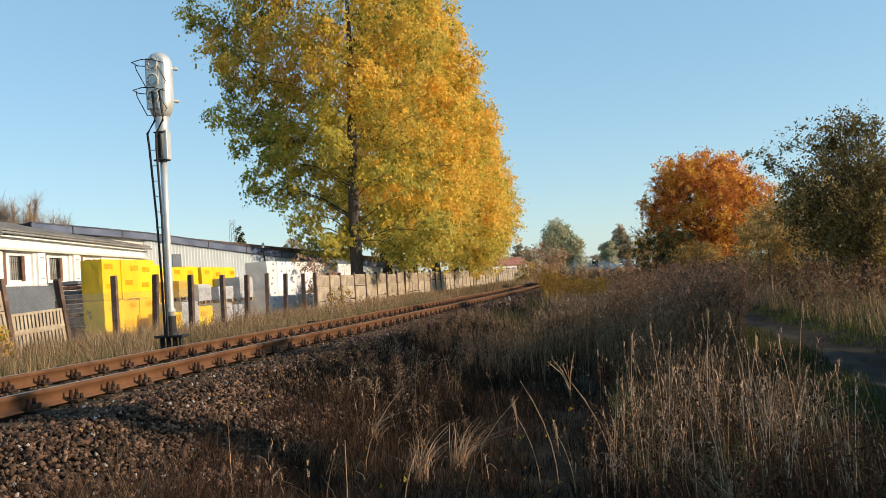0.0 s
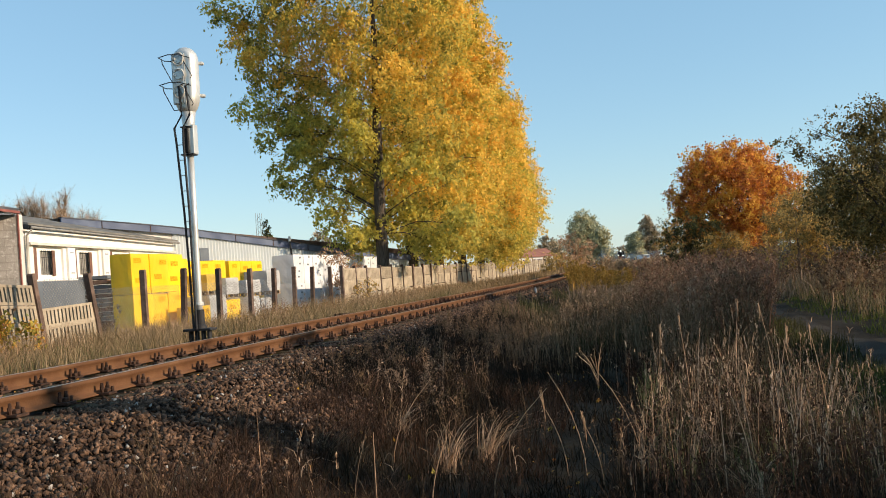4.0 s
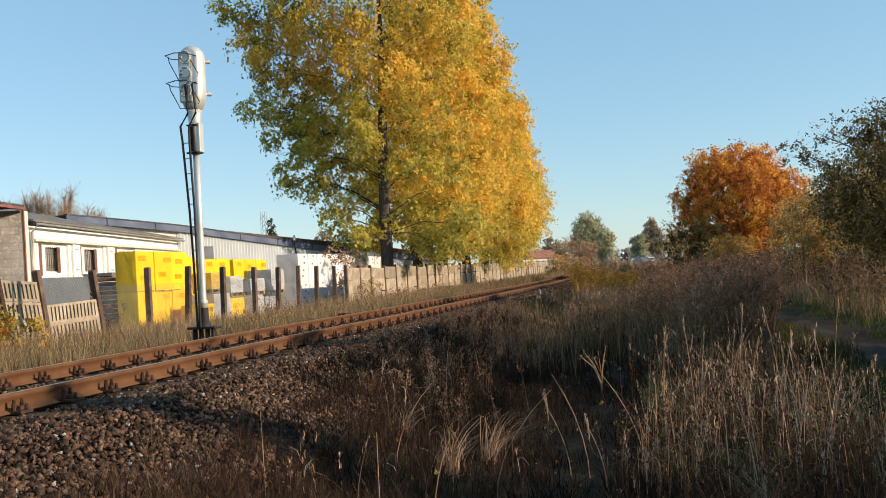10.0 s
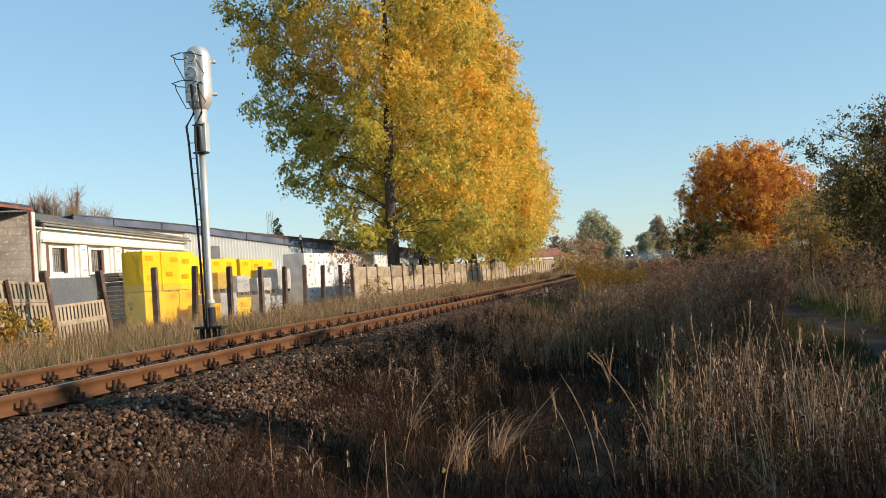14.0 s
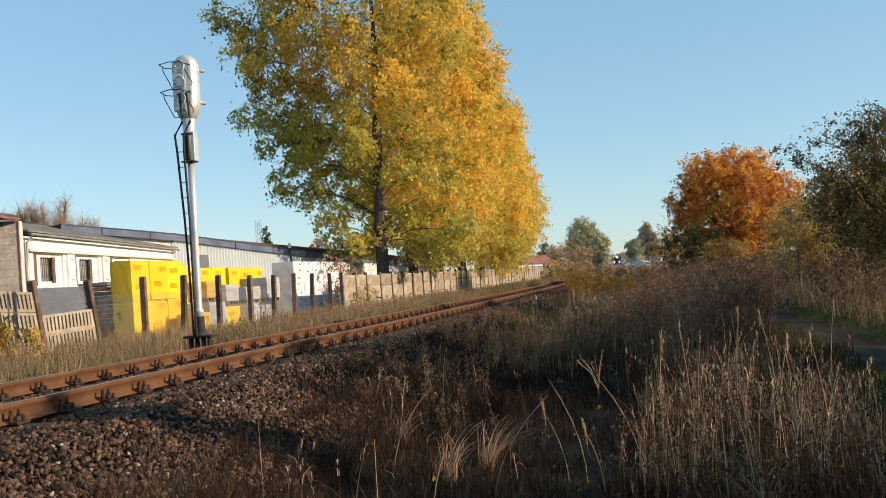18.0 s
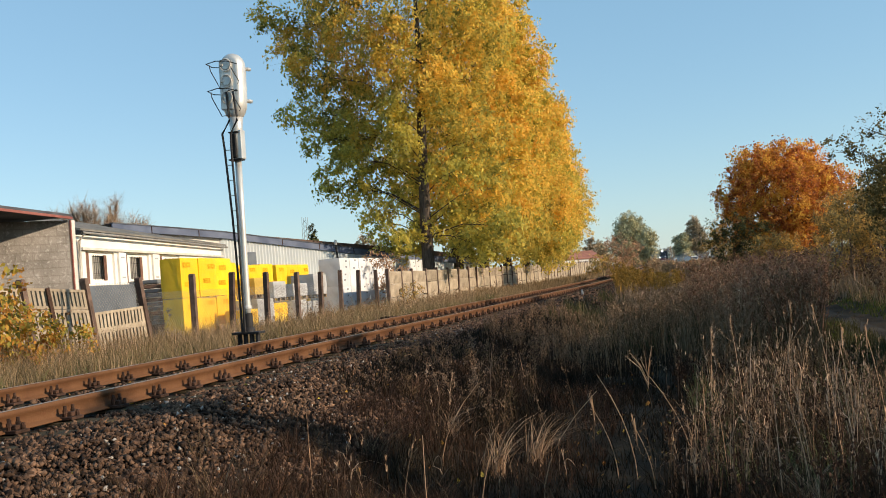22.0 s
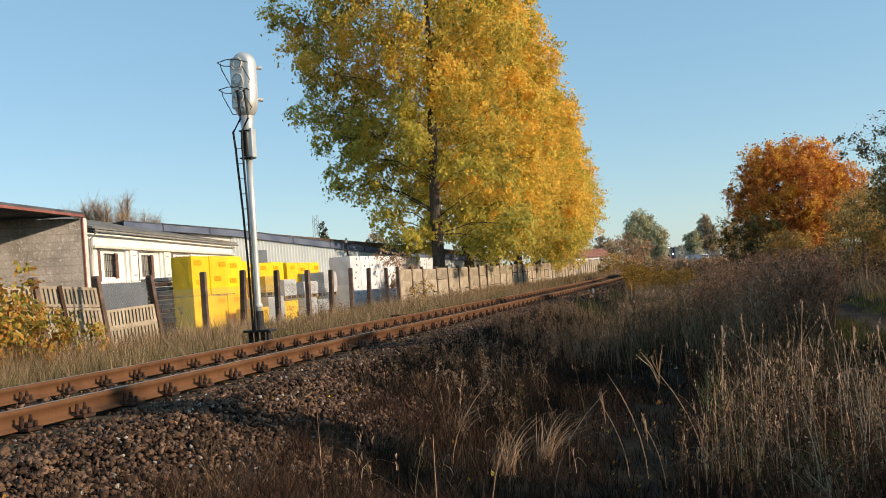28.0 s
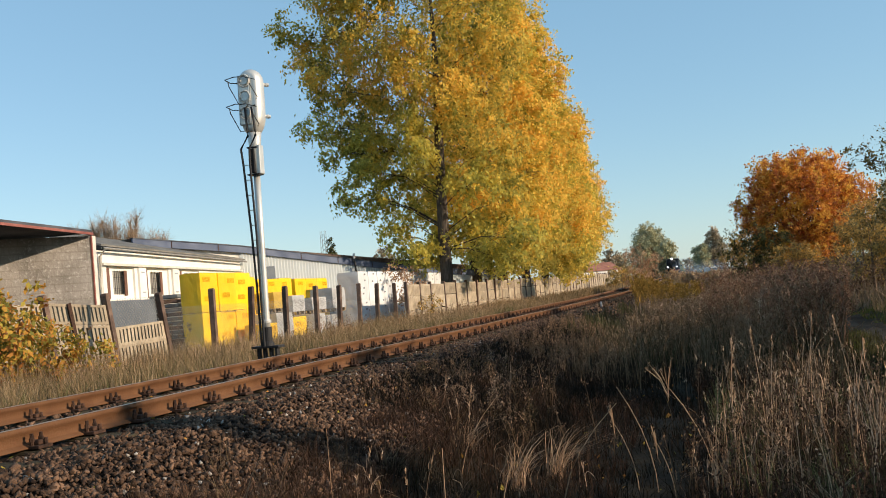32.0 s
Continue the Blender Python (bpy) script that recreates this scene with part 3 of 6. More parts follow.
for nm, args in (("ballast_stones", (52000, 0.92, 3.0, 3.2, 26, 0.007, 0.025, 0.8)), ("ballast_stones_between_rails", (9000, -0.66, 0.66, 3.0, 40, 0.014, 0.032, 0.8)),
                 ("ballast_stones_beyond_rails", (4200, -2.3, -0.9, 3.0, 40, 0.018, 0.04, 0.3)), ("distant_ballast_stones", (11000, -2.2, 2.9, 24, 110, 0.028, 0.055, 0.2))):
    tagged(part(nm, quick(nm, *stones(*args), M_STONE), None, ballast), kind="stuff")
tagged(part("pale_ballast_stones", quick("pale_ballast_stones", *stones(900, 0.92, 2.9, 3.2, 18, 0.008, 0.02, 0.9), M_STONE_PALE), None, ballast), kind="stuff")
# the nearest larger stones, each by itself
one_stone = []
for k in range(9):
    V = CUBE_V * 0.8 * (1 + rng.normal(0, 0.3, (8, 3))) * rng.uniform(0.6, 1.2, 3) * np.array([1.1, 1.1, 0.8])
    one_stone.append(quick("ballast_stone", V, CUBE_T, M_STONE_PALE if k in (2, 6) else M_STONE_ONE))
for k in range(290):
    y = 3.6 + 9.0 * rng.uniform() ** 1.4
    x = float(centre(y)) + 0.95 + 1.9 * rng.uniform()
    pick = int(rng.integers(0, 9))
    if pick in (2, 6) and rng.uniform() < 0.55:
        pick -= 1
    ob = part("ballast_stone", one_stone[pick], None, ballast)
    s = rng.uniform(0.018, 0.032) * (0.6 if pick in (2, 6) else 1)
    ob.matrix_local = pose(x, y, float(ground_z(x, y)) + 0.03 + s * 0.45, *rng.uniform(-40, 40, 2), rng.uniform(0, 360)) @ Matrix.Scale(s, 4)
# ---- lineside signal ----
def build_signal():
    th = thing("railway_signal", pose(-8.94, 18.4, -0.03, 0, 0.8, 0), "silver-painted lineside light signal on a tall slim post", "signal")
    bm = box(-0.30, 0.30, -0.16, 0.16, 0.10, 0.15, 0.01)
    part("base_plate", bm, M_BLACK, th, "black iron base plate")
    for x in (-0.2, -0.07, 0.07, 0.2):
        part("foot", box(x - 0.025, x + 0.025, -0.06, 0.06, -0.45, 0.10, 0.005), M_BLACK, th)
    part("socket", lathe([(0.14, 0.15), (0.13, 0.2), (0.105, 0.24), (0.10, 0.52), (0.095, 0.53)], 20), M_BLACK, th, "dark cast socket")
    part("post", lathe([(0.076, 0.5), (0.073, 0.62), (0.070, 2.2), (0.068, 3.9)], 24), M_SILVER, th, "silver tubular post", True)
    part("collar", lathe([(0.092, 0.60), (0.1, 0.62), (0.1, 0.66), (0.09, 0.68)], 20), M_SILVER, th)
    # bracket box below the head
    bm = box(-0.07, 0.14, -0.1, 0.1, 3.68, 4.28, 0.015)
    part("bracket_box", bm, M_SILVER, th)
    part("bracket_clamp", box(-0.14, 0.13, -0.15, 0.06, 3.655, 3.685, 0.006), M_BLACK, th)
    part("bracket_clamp", box(-0.12, 0.10, -0.15, 0.06, 4.215, 4.245, 0.006), M_BLACK, th)
    part("cable_box", box(-0.035, 0.04, -0.16, -0.10, 3.7, 4.2, 0.012), M_BLACK, th)
    # head: an upright capsule with a flat door side
    prof = [(0.001, -0.16)] + [(0.26 * math.sin(a), 0.45 * (1 - math.cos(a)) - 0.16) for a in np.linspace(0.5, math.pi / 2, 8)]
    prof += [(0.262, 0.8)] + [(0.26 * math.cos(a), 0.97 + 0.28 * math.sin(a)) for a in np.linspace(0, math.pi / 2 - 0.1, 10)]
    bm = lathe(prof, 36)
    for v in bm.verts:
        v.co.y = max(v.co.y, -0.19)
        v.co.z += 4.62
    part("signal_head", bm, M_SILVER, th, "rounded silver signal head", True)
    part("neck", lathe([(0.115, 3.70), (0.125, 4.3), (0.16, 4.62)], 20), M_SILVER, th, "", True)
    part("door", box(-0.20, 0.07, -0.215, -0.18, 4.68, 5.72, 0.03), M_SILVER, th)
    for k, z in enumerate((4.93, 5.27, 5.60)):
        ring = [(-0.05 + 0.115 * math.cos(a), -0.235, z + 0.125 * math.sin(a)) for a in np.linspace(0, 2 * math.pi, 25)]
        part("lens_cover", lathe([(0.10, 0), (0.10, 0.02), (0.085, 0.03)], 20), M_SILVER, th).matrix_local = Matrix.Translation((-0.05, -0.21, z)) @ Euler((math.pi / 2, 0, 0)).to_matrix().to_4x4()
        part("cover_ring", tubes("cover_ring", [(ring, [0.013] * 25)], M_TRIM), None, th)
        part("cover_latch", box(-0.17, -0.10, -0.26, -0.22, z - 0.02, z + 0.02, 0.006), M_TRIM, th)
        if k != 1:      # edge of a hood on the far side
            part("hood", lathe([(0.035, 0), (0.045, 0.06), (0.03, 0.11)], 12), M_SILVER, th).matrix_local = Matrix.Translation((0.17, 0.24, z - 0.02)) @ Euler((0, radians(100), radians(20))).to_matrix().to_4x4()
    for z in (5.62, 5.06):      # guard hoops of thin rod
        loop = [(0.22, -0.26, z - 0.03), (0.03, -0.34, z + 0.03), (-0.20, -0.36, z + 0.05), (-0.43, -0.32, z + 0.02), (-0.36, -0.20, z - 0.03), (-0.16, -0.14, z - 0.05)]
        brace = [(-0.37, -0.3, z), (-0.35, -0.3, z - 0.12), (-0.18, -0.24, z - 0.50), (-0.05, -0.2, z - 0.49)]
        brace2 = [(0.10, -0.28, z - 0.1), (0.25, -0.25, z - 0.40), (0.19, -0.2, z - 0.42)]
        part("guard_hoop", tubes("guard_hoop", [(loop, [0.010] * 6), (brace, [0.010] * 4), (brace2, [0.010] * 3)], M_BLACK), None, th, "bent black guard rod")
    # ladder: two black stringers with a crank under the head
    for s in (0, 1):
        line = [(-0.03 + 0.06 * s, -0.22, 0.15), (-0.055 + 0.075 * s, -0.22, 1.4), (-0.095 + 0.11 * s, -0.22, 2.5), (-0.18 + 0.15 * s, -0.22, 3.9), (-0.21 + 0.19 * s, -0.22, 4.2),
                (-0.01 + 0.17 * s, -0.27, 4.45), (0.0 + 0.17 * s, -0.29, 4.53), (-0.04 + 0.15 * s, -0.28, 5.03), (0.0 + 0.16 * s, -0.22, 5.07)]
        part("ladder_stringer", tubes("ladder_stringer", [(line, [0.023] * len(line))], M_BLACK), None, th, "black ladder rail")
    for k in range(12):
        z = 0.45 + 0.31 * k
        f = min(z / 3.9, 1)
        x0 = -0.03 - 0.13 * f ** 1.4
        part("rung", tubes("rung", [([(x0, -0.215, z), (x0 + 0.06 + 0.05 * f, -0.215, z)], [0.010, 0.010])], M_TRIM, 5), None, th)
    return th


build_signal()


# ---- concrete and wire fence along the yard ----
FX = -13.3
fence = thing("yard_fence", Matrix(), "old precast concrete fence, leaning and partly broken, along the yard", "fence")


def post_mesh(w, d, h):
    bm = box(-w / 2, w / 2, -d / 2, d / 2, -0.4, h, 0.0)
    top = [v for v in bm.verts if v.co.z > h - 0.01]
    es = [e for e in bm.edges if all(v in top for v in e.verts) and abs(e.verts[0].co.y - e.verts[1].co.y) < 0.01]
    bmesh.ops.bevel(bm, geom=es, offset=min(w, d) * 0.42, segments=3, profile=0.5, affect='EDGES')
    me = bpy.data.meshes.new("fence_post")
    bm.to_mesh(me)
    bm.free()
    me.materials.append(M_POST)
    return me


POST = post_mesh(0.14, 0.15, 1.9)
post_y = [10.6, 12.8, 15.2, 17.5, 19.66, 21.9, 24.15, 26.35, 28.8, 31.3, 33.4, 35.5, 37.5, 39.95, 41.55, 43.6, 45.4, 47.9, 50.1, 52.45, 54.7, 57.35, 59.5]
lean_y = [8, 8, 10, 12, 12, 13, 2.5, -3.5, -1.5, -5, -4, -4, -4, -5, -3, -2.5, -3, -4, -4, -3, -3, -2, -2]
while post_y[-1] < 128:
    post_y.append(post_y[-1] + 2.05 + random.uniform(-0.08, 0.08))
    lean_y.append(random.uniform(-1.5, 1.5))
base_z = lambda y: -0.32 + float(grade(y))
for y, a in zip(post_y, lean_y):
    ob = part("fence_post", POST, None, fence, "dark weathered post")
    ob.matrix_local = pose(FX, y, base_z(y) + random.uniform(-0.03, 0.03), a, random.uniform(-1.5, 1.5), random.uniform(-6, 6))


def slotted_panel(length, height, slats, shear=0.0, slope=0.0):
    """A precast panel: frame with upright slots between slats; it may have sunk askew between its leaning posts."""
    bm = box(-0.025, 0.025, 0, length, 0, height * 0.16, 0.006)
    box(-0.025, 0.025, 0, length, height * 0.86, height, 0.006, bm)
    gap = length / slats
    for k in range(slats):
        w = gap * 0.62 if 0 < k < slats - 1 else gap * 0.8
        box(-0.022, 0.022, gap * k + (gap - w) / 2 * (0 if k == 0 else 1), gap * k + (gap + w) / 2 + (gap * 0.1 if k == slats - 1 else 0), height * 0.16, height * 0.86, 0, bm)
    for v in bm.verts:
        v.co.y, v.co.z = v.co.y - shear * v.co.z, v.co.z + slope * v.co.y
    me = bpy.data.meshes.new("slotted_panel")
    bm.to_mesh(me)
    bm.free()
    me.materials.append(M_CONC)
    return me


def slab_mesh(length, height, ribs):
    """A precast slab, its face plain or with shallow upright ribs, in one body."""
    bm = bmesh.new()
    ys = [0.0]
    for k in range(ribs):
        ys += [length * (k + 0.2) / ribs, length * (k + 0.24) / ribs, length * (k + 0.76) / ribs, length * (k + 0.8) / ribs]
    ys.append(length)
    zs = [0.0, 0.05, 0.065, height - 0.085, height - 0.07, height - 0.012]
    front = [[bm.verts.new((0.03 + (0.014 if ribs and 0 < i < len(ys) - 1 and (i - 1) % 4 in (1, 2) and 1 < j < 4 else 0.0), y, z)) for j, z in enumerate(zs)] for i, y in enumerate(ys)]
    for i in range(len(ys) - 1):
        for j in range(5):
            bm.faces.new((front[i][j], front[i + 1][j], front[i + 1][j + 1], front[i][j + 1]))
    back = [[bm.verts.new((-0.03, y, z)) for z in (zs[0], zs[-1])] for y in (0.0, length)]
    bm.faces.new((back[0][0], back[0][1], back[1][1], back[1][0]))
    bm.faces.new([f[-1] for f in front] + [back[1][1], back[0][1]])
    bm.faces.new([f[0] for f in front][::-1] + [back[0][0], back[1][0]])
    bm.faces.new(front[0] + [back[0][1], back[0][0]])
    bm.faces.new(front[-1][::-1] + [back[1][0], back[1][1]])
    bmesh.ops.recalc_face_normals(bm, faces=bm.faces)
    me = bpy.data.meshes.new("concrete_slab")
    bm.to_mesh(me)
    bm.free()
    me.materials.append(M_CONC)
    return me


SLAB, SLAB_PLAIN = slab_mesh(1.92, 0.585, 10), slab_mesh(1.92, 0.585, 0)
ASKEW, SUNK = slotted_panel(2.02, 0.45, 14, 0.2, -0.05), slotted_panel(2.04, 0.44, 14, 0.12, 0.035)
LEVEL = slotted_panel(2.06, 0.44, 14, 0.16, 0.0)
# slotted panels at the broken end: mesh, foot along the fence, height
for me, y, z in ((LEVEL, 10.75, 0.02), (LEVEL, 10.7, 0.47), (LEVEL, 10.6, 0.92), (LEVEL, 12.95, 0.0), (LEVEL, 12.9, 0.45), (LEVEL, 12.8, 0.9), (LEVEL, 15.35, 0.0), (LEVEL, 15.3, 0.46), (LEVEL, 15.2, 0.93),
                 (ASKEW, 17.53, 0.02), (ASKEW, 17.44, 0.47), (ASKEW, 17.35, 0.93), (SUNK, 19.68, -0.12), (SUNK, 19.62, 0.31)):
    part("slotted_panel", me, None, fence, "slotted concrete panel").matrix_local = pose(FX + 0.01, y, z)
for k in range(14, len(post_y) - 1):
    y, gap = post_y[k], post_y[k + 1] - post_y[k]
    sag = random.uniform(-0.035, 0.035)
    for lv in range(3):
        ob = part("concrete_slab", SLAB if lv == 2 else SLAB_PLAIN, None, fence)
        ob.matrix_local = Matrix.Translation((FX + random.uniform(-0.01, 0.02), y + 0.06, base_z(y) + 0.03 + 0.585 * lv + (sag if lv == 2 else 0))) @ Euler((random.uniform(-0.018, 0.018), 0, 0)).to_matrix().to_4x4() @ Matrix.Diagonal((1, (gap - 0.12) / 1.92, 1, 1))


def mesh_panel(y0, y1, z0, z1, step=0.075, r=0.0032):
    """Diamond wire mesh between two posts, of crossed rods."""
    lines = []
    L_, h = y1 - y0, z1 - z0
    for s in (1, -1):
        c = -h
        while c < L_ + h:
            lo, hi = max(0.0, -c), min(h, L_ - c)
            if hi > lo:
                p, q = (c + lo, lo), (c + hi, hi)
                if s < 0:
                    p, q = (L_ - p[0], p[1]), (L_ - q[0], q[1])
                lines.append(([(FX - 0.05, y0 + p[0], z0 + p[1]), (FX - 0.05, y0 + q[0], z0 + q[1])], [r, r]))
            c += step * 1.4
    return tubes("wire_mesh", lines, M_WIRE, 3)


for k in range(5, 10):
    z = base_z(post_y[k])
    part("wire_mesh", mesh_panel(post_y[k] + 0.06, post_y[k + 1] - 0.06, z + 0.1, z + 1.45), None, fence, "sagging diamond wire mesh")
part("wire_mesh", mesh_panel(post_y[4] + 0.1, post_y[5] - 0.2, 0.5, 1.42), None, fence, "sagging diamond wire mesh")
# a dark sheet fastened behind the mesh
part("board", box(0.04, 0.08, -0.06, 0.06, -0.1, 1.72, 0.01), M_CLIP, fence, "dark leaning board").matrix_local = pose(FX, 18.3, -0.32, 13, 0, 0)
part("metal_sheet", box(FX - 0.10, FX - 0.085, 19.56, 21.5, 0.45, 1.37, 0.004), M_SHEET, fence, "dull blue-grey metal sheet")

# ---- stacked pallets of building blocks in yellow and white wrap ----
def pack_mesh(w, d, h, seed, mat):
    """A wrapped load: a block with soft folded edges and bulging film."""
    bm = bmesh.new()
    bmesh.ops.create_cube(bm, size=1.0)
    bmesh.ops.subdivide_edges(bm, edges=bm.edges[:], cuts=5, use_grid_fill=True)
    for v in bm.verts:
        c = Vector((v.co.x * w, v.co.y * d, (v.co.z + 0.5) * h))
        n = noise.noise(c * 3 + Vector((seed, 0, 0))) * 0.012 + noise.noise(c * 9 + Vector((0, seed, 0))) * 0.006
        out = Vector((v.co.x, v.co.y, v.co.z * 0.5))
        k = sum(abs(q) > 0.49 for q in v.co)
        v.co = c + out * n * 2 - out * (0.03 if k == 3 else 0.012 if k == 2 else 0)
    me = bpy.data.meshes.new("wrapped_load")
    bm.to_mesh(me)
    bm.free()
    me.materials.append(mat)
    return me


PACK_Y = [pack_mesh(1.0, 1.22, 1.10, s, M_YELLOW) for s in (1.0, 5.0, 9.0)]
PACK_G = [pack_mesh(1.0, 1.22, 1.10, s, M_GREYWRAP) for s in (3.0, 8.0)]
PACK_W = [pack_mesh(1.0, 1.22, 1.10, s, M_WHITEWRAP) for s in (2.0, 7.0)]


def pallet_bm():
    bm = bmesh.new()
    for k in range(5):
        box(-0.5, 0.5, -0.6 + 0.27 * k, -0.6 + 0.27 * k + 0.11, 0.115, 0.14, 0, bm)
    for y in (-0.55, 0.0, 0.55):
        for x in (-0.45, 0.0, 0.45):
            box(x - 0.05, x + 0.05, y - 0.05, y + 0.05, 0.02, 0.115, 0, bm)
    for x in (-0.45, 0.0, 0.45):
        box(x - 0.05, x + 0.05, -0.6, 0.6, 0.0, 0.02, 0, bm)
    me = bpy.data.meshes.new("pallet")
    bm.to_mesh(me)
    bm.free()
    me.materials.append(M_PALLET)
    return me


PALLET = pallet_bm()


def wall_with_holes(y0, y1, z0, z1, holes, t=0.3, x=0.0):
    """One wall body with rectangular openings (y0, y1, z0, z1) through it."""
    bm = bmesh.new()
    ys = sorted({y0, y1, *[h[0] for h in holes], *[h[1] for h in holes]})
    zs = sorted({z0, z1, *[h[2] for h in holes], *[h[3] for h in holes]})
    vf = {(i, j, k): bm.verts.new((x - t * k, y, z)) for i, y in enumerate(ys) for j, z in enumerate(zs) for k in (0, 1)}
    solid = {(i, j) for i in range(len(ys) - 1) for j in range(len(zs) - 1)
             if not any(h[0] <= ys[i] and h[1] >= ys[i + 1] and h[2] <= zs[j] and h[3] >= zs[j + 1] for h in holes)}
    for i, j in solid:
        for k in (0, 1):
            bm.faces.new([vf[i, j, k], vf[i + 1, j, k], vf[i + 1, j + 1, k], vf[i, j + 1, k]])
        for (di, dj), (p, q) in {(-1, 0): ((i, j), (i, j + 1)), (1, 0): ((i + 1, j), (i + 1, j + 1)), (0, -1): ((i, j), (i + 1, j)), (0, 1): ((i, j + 1), (i + 1, j + 1))}.items():
            if (i + di, j + dj) not in solid:
                bm.faces.new([vf[(*p, 0)], vf[(*q, 0)], vf[(*q, 1)], vf[(*p, 1)]])
    bmesh.ops.recalc_face_normals(bm, faces=bm.faces)
    return bm


def mark_mesh(mat):
    """A printed mark: a crenellated bar, one flat body."""
    cuts = [(-0.27 + 0.06 * k, -0.242 + 0.06 * k, *((0.05, 0.2) if k % 2 else (-0.02, 0.13))) for k in range(10)]
    me = bpy.data.meshes.new("printed_mark")
    bm = wall_with_holes(-0.3, 0.32, 0.0, 0.18, cuts, 0.004, 0.004)
    bm.to_mesh(me)
    bm.free()
    me.materials.append(mat)
    return me


MARK_Y, MARK_W = mark_mesh(M_MARK), mark_mesh(M_GREYMARK)


def pack(x, y, z, yellow, h=1.10, turn=0.0, marks=2, dull=False):
    th = thing("block_pallet", pose(x, y, z, 0, 0, turn), ("yellow" if yellow else "mid-grey" if dull else "white") + " film-wrapped load of building blocks on a pallet", "pallet load",
               "yellow pallet loads" if yellow else "white pallet loads")
    part("pallet", PALLET, None, th, "bare wooden pallet").matrix_local = Matrix.Diagonal((0.74 if yellow else 1.0, 1, 1, 1))
    ob = part("wrapped_load", random.choice(PACK_Y if yellow else PACK_G if dull else PACK_W), None, th)
    ob.matrix_local = Matrix.Translation((0, 0, 0.14 if h < 1.0 else 0.05)) @ Matrix.Diagonal((0.76 if yellow else 1.03, 1.045 if yellow else 1.03, (h if h < 1 else h + 0.17) / 1.10, 1))
    for k in range(marks):
        mk = part("printed_mark", MARK_Y if yellow else MARK_W, None, th, "faded printed mark")
        mk.scale = (1, 0.8, 0.75) if yellow else (1, 0.3, 0.35)
        mk.location = (0.40 if yellow else 0.535, random.uniform(-0.26, 0.26), 0.2 + (k + random.uniform(0.3, 0.6)) * h / marks)
    return th


YARD = -0.36
yx = -16.93
for k in range(9):                       # upper and lower row of yellow loads
    y = 29.98 + 1.2 * k
    if k < 3:
        pack(yx + random.uniform(-0.03, 0.03), y, YARD, True, 1.1, random.uniform(-1, 1))
        pack(yx + random.uniform(-0.03, 0.03), y, YARD + 1.29, True, 1.17, random.uniform(-1, 1))
    else:
        pack(yx - 1.6, y, YARD, True, 1.1, random.uniform(-1, 1), 2)
        pack(yx - 1.6, y, YARD + 1.26, True, 1.1 + random.uniform(-0.05, 0.08), random.uniform(-1, 1), 2)
for k in range(9, 12):
    for lv in (0, 1):
        pack(yx - 1.6, 29.75 + 1.27 * k, YARD + 1.26 * lv, True, 1.08, random.uniform(-1, 1), 2)
pack(yx + 1.1, 32.2, YARD, True, 0.62, 3, 1)
pack(yx + 1.0, 35.0, YARD, True, 0.75, -4, 1)
ochre = pack(-15.95, 33.4, YARD + 1.13, True, 0.6, 2, 0)
tagged(ochre, "dirty ochre film-wrapped load of building blocks on another pallet")
ochre.children[1].material_slots[0].link = 'OBJECT'
ochre.children[1].material_slots[0].material = M_OCHREWRAP
pack(-15.95, 33.4, YARD, False, 0.96, -3, 0, True)
for x, y, lv, h in ((-15.9, 34.6, 1, 0.62), (-15.7, 36.1, 0, 0.8), (-15.8, 36.4, 1, 0.5), (-15.9, 37.8, 0, 0.7), (-15.7, 38.3, 1, 0.85)):
    pack(x, y, YARD + (0.95 if lv else 0), False, h, random.uniform(-5, 5), 0, True)
for k in range(25):
    for lv in (0, 1):
        if k in (6, 13, 14, 19):
            continue
        pack(-16.0 - (0.5 if k > 6 else 0), 42.2 + 1.28 * k, YARD + 1.27 * lv, False, 1.15, random.uniform(-1, 1), 4)

# ---- workshop buildings beyond the yard ----
BA = -8.5                                # they stand at a slight angle to the track
bmat = pose(-20.0, 27.4, 0, 0, 0, -BA)   # local +y runs along the facade, local -x goes into the building


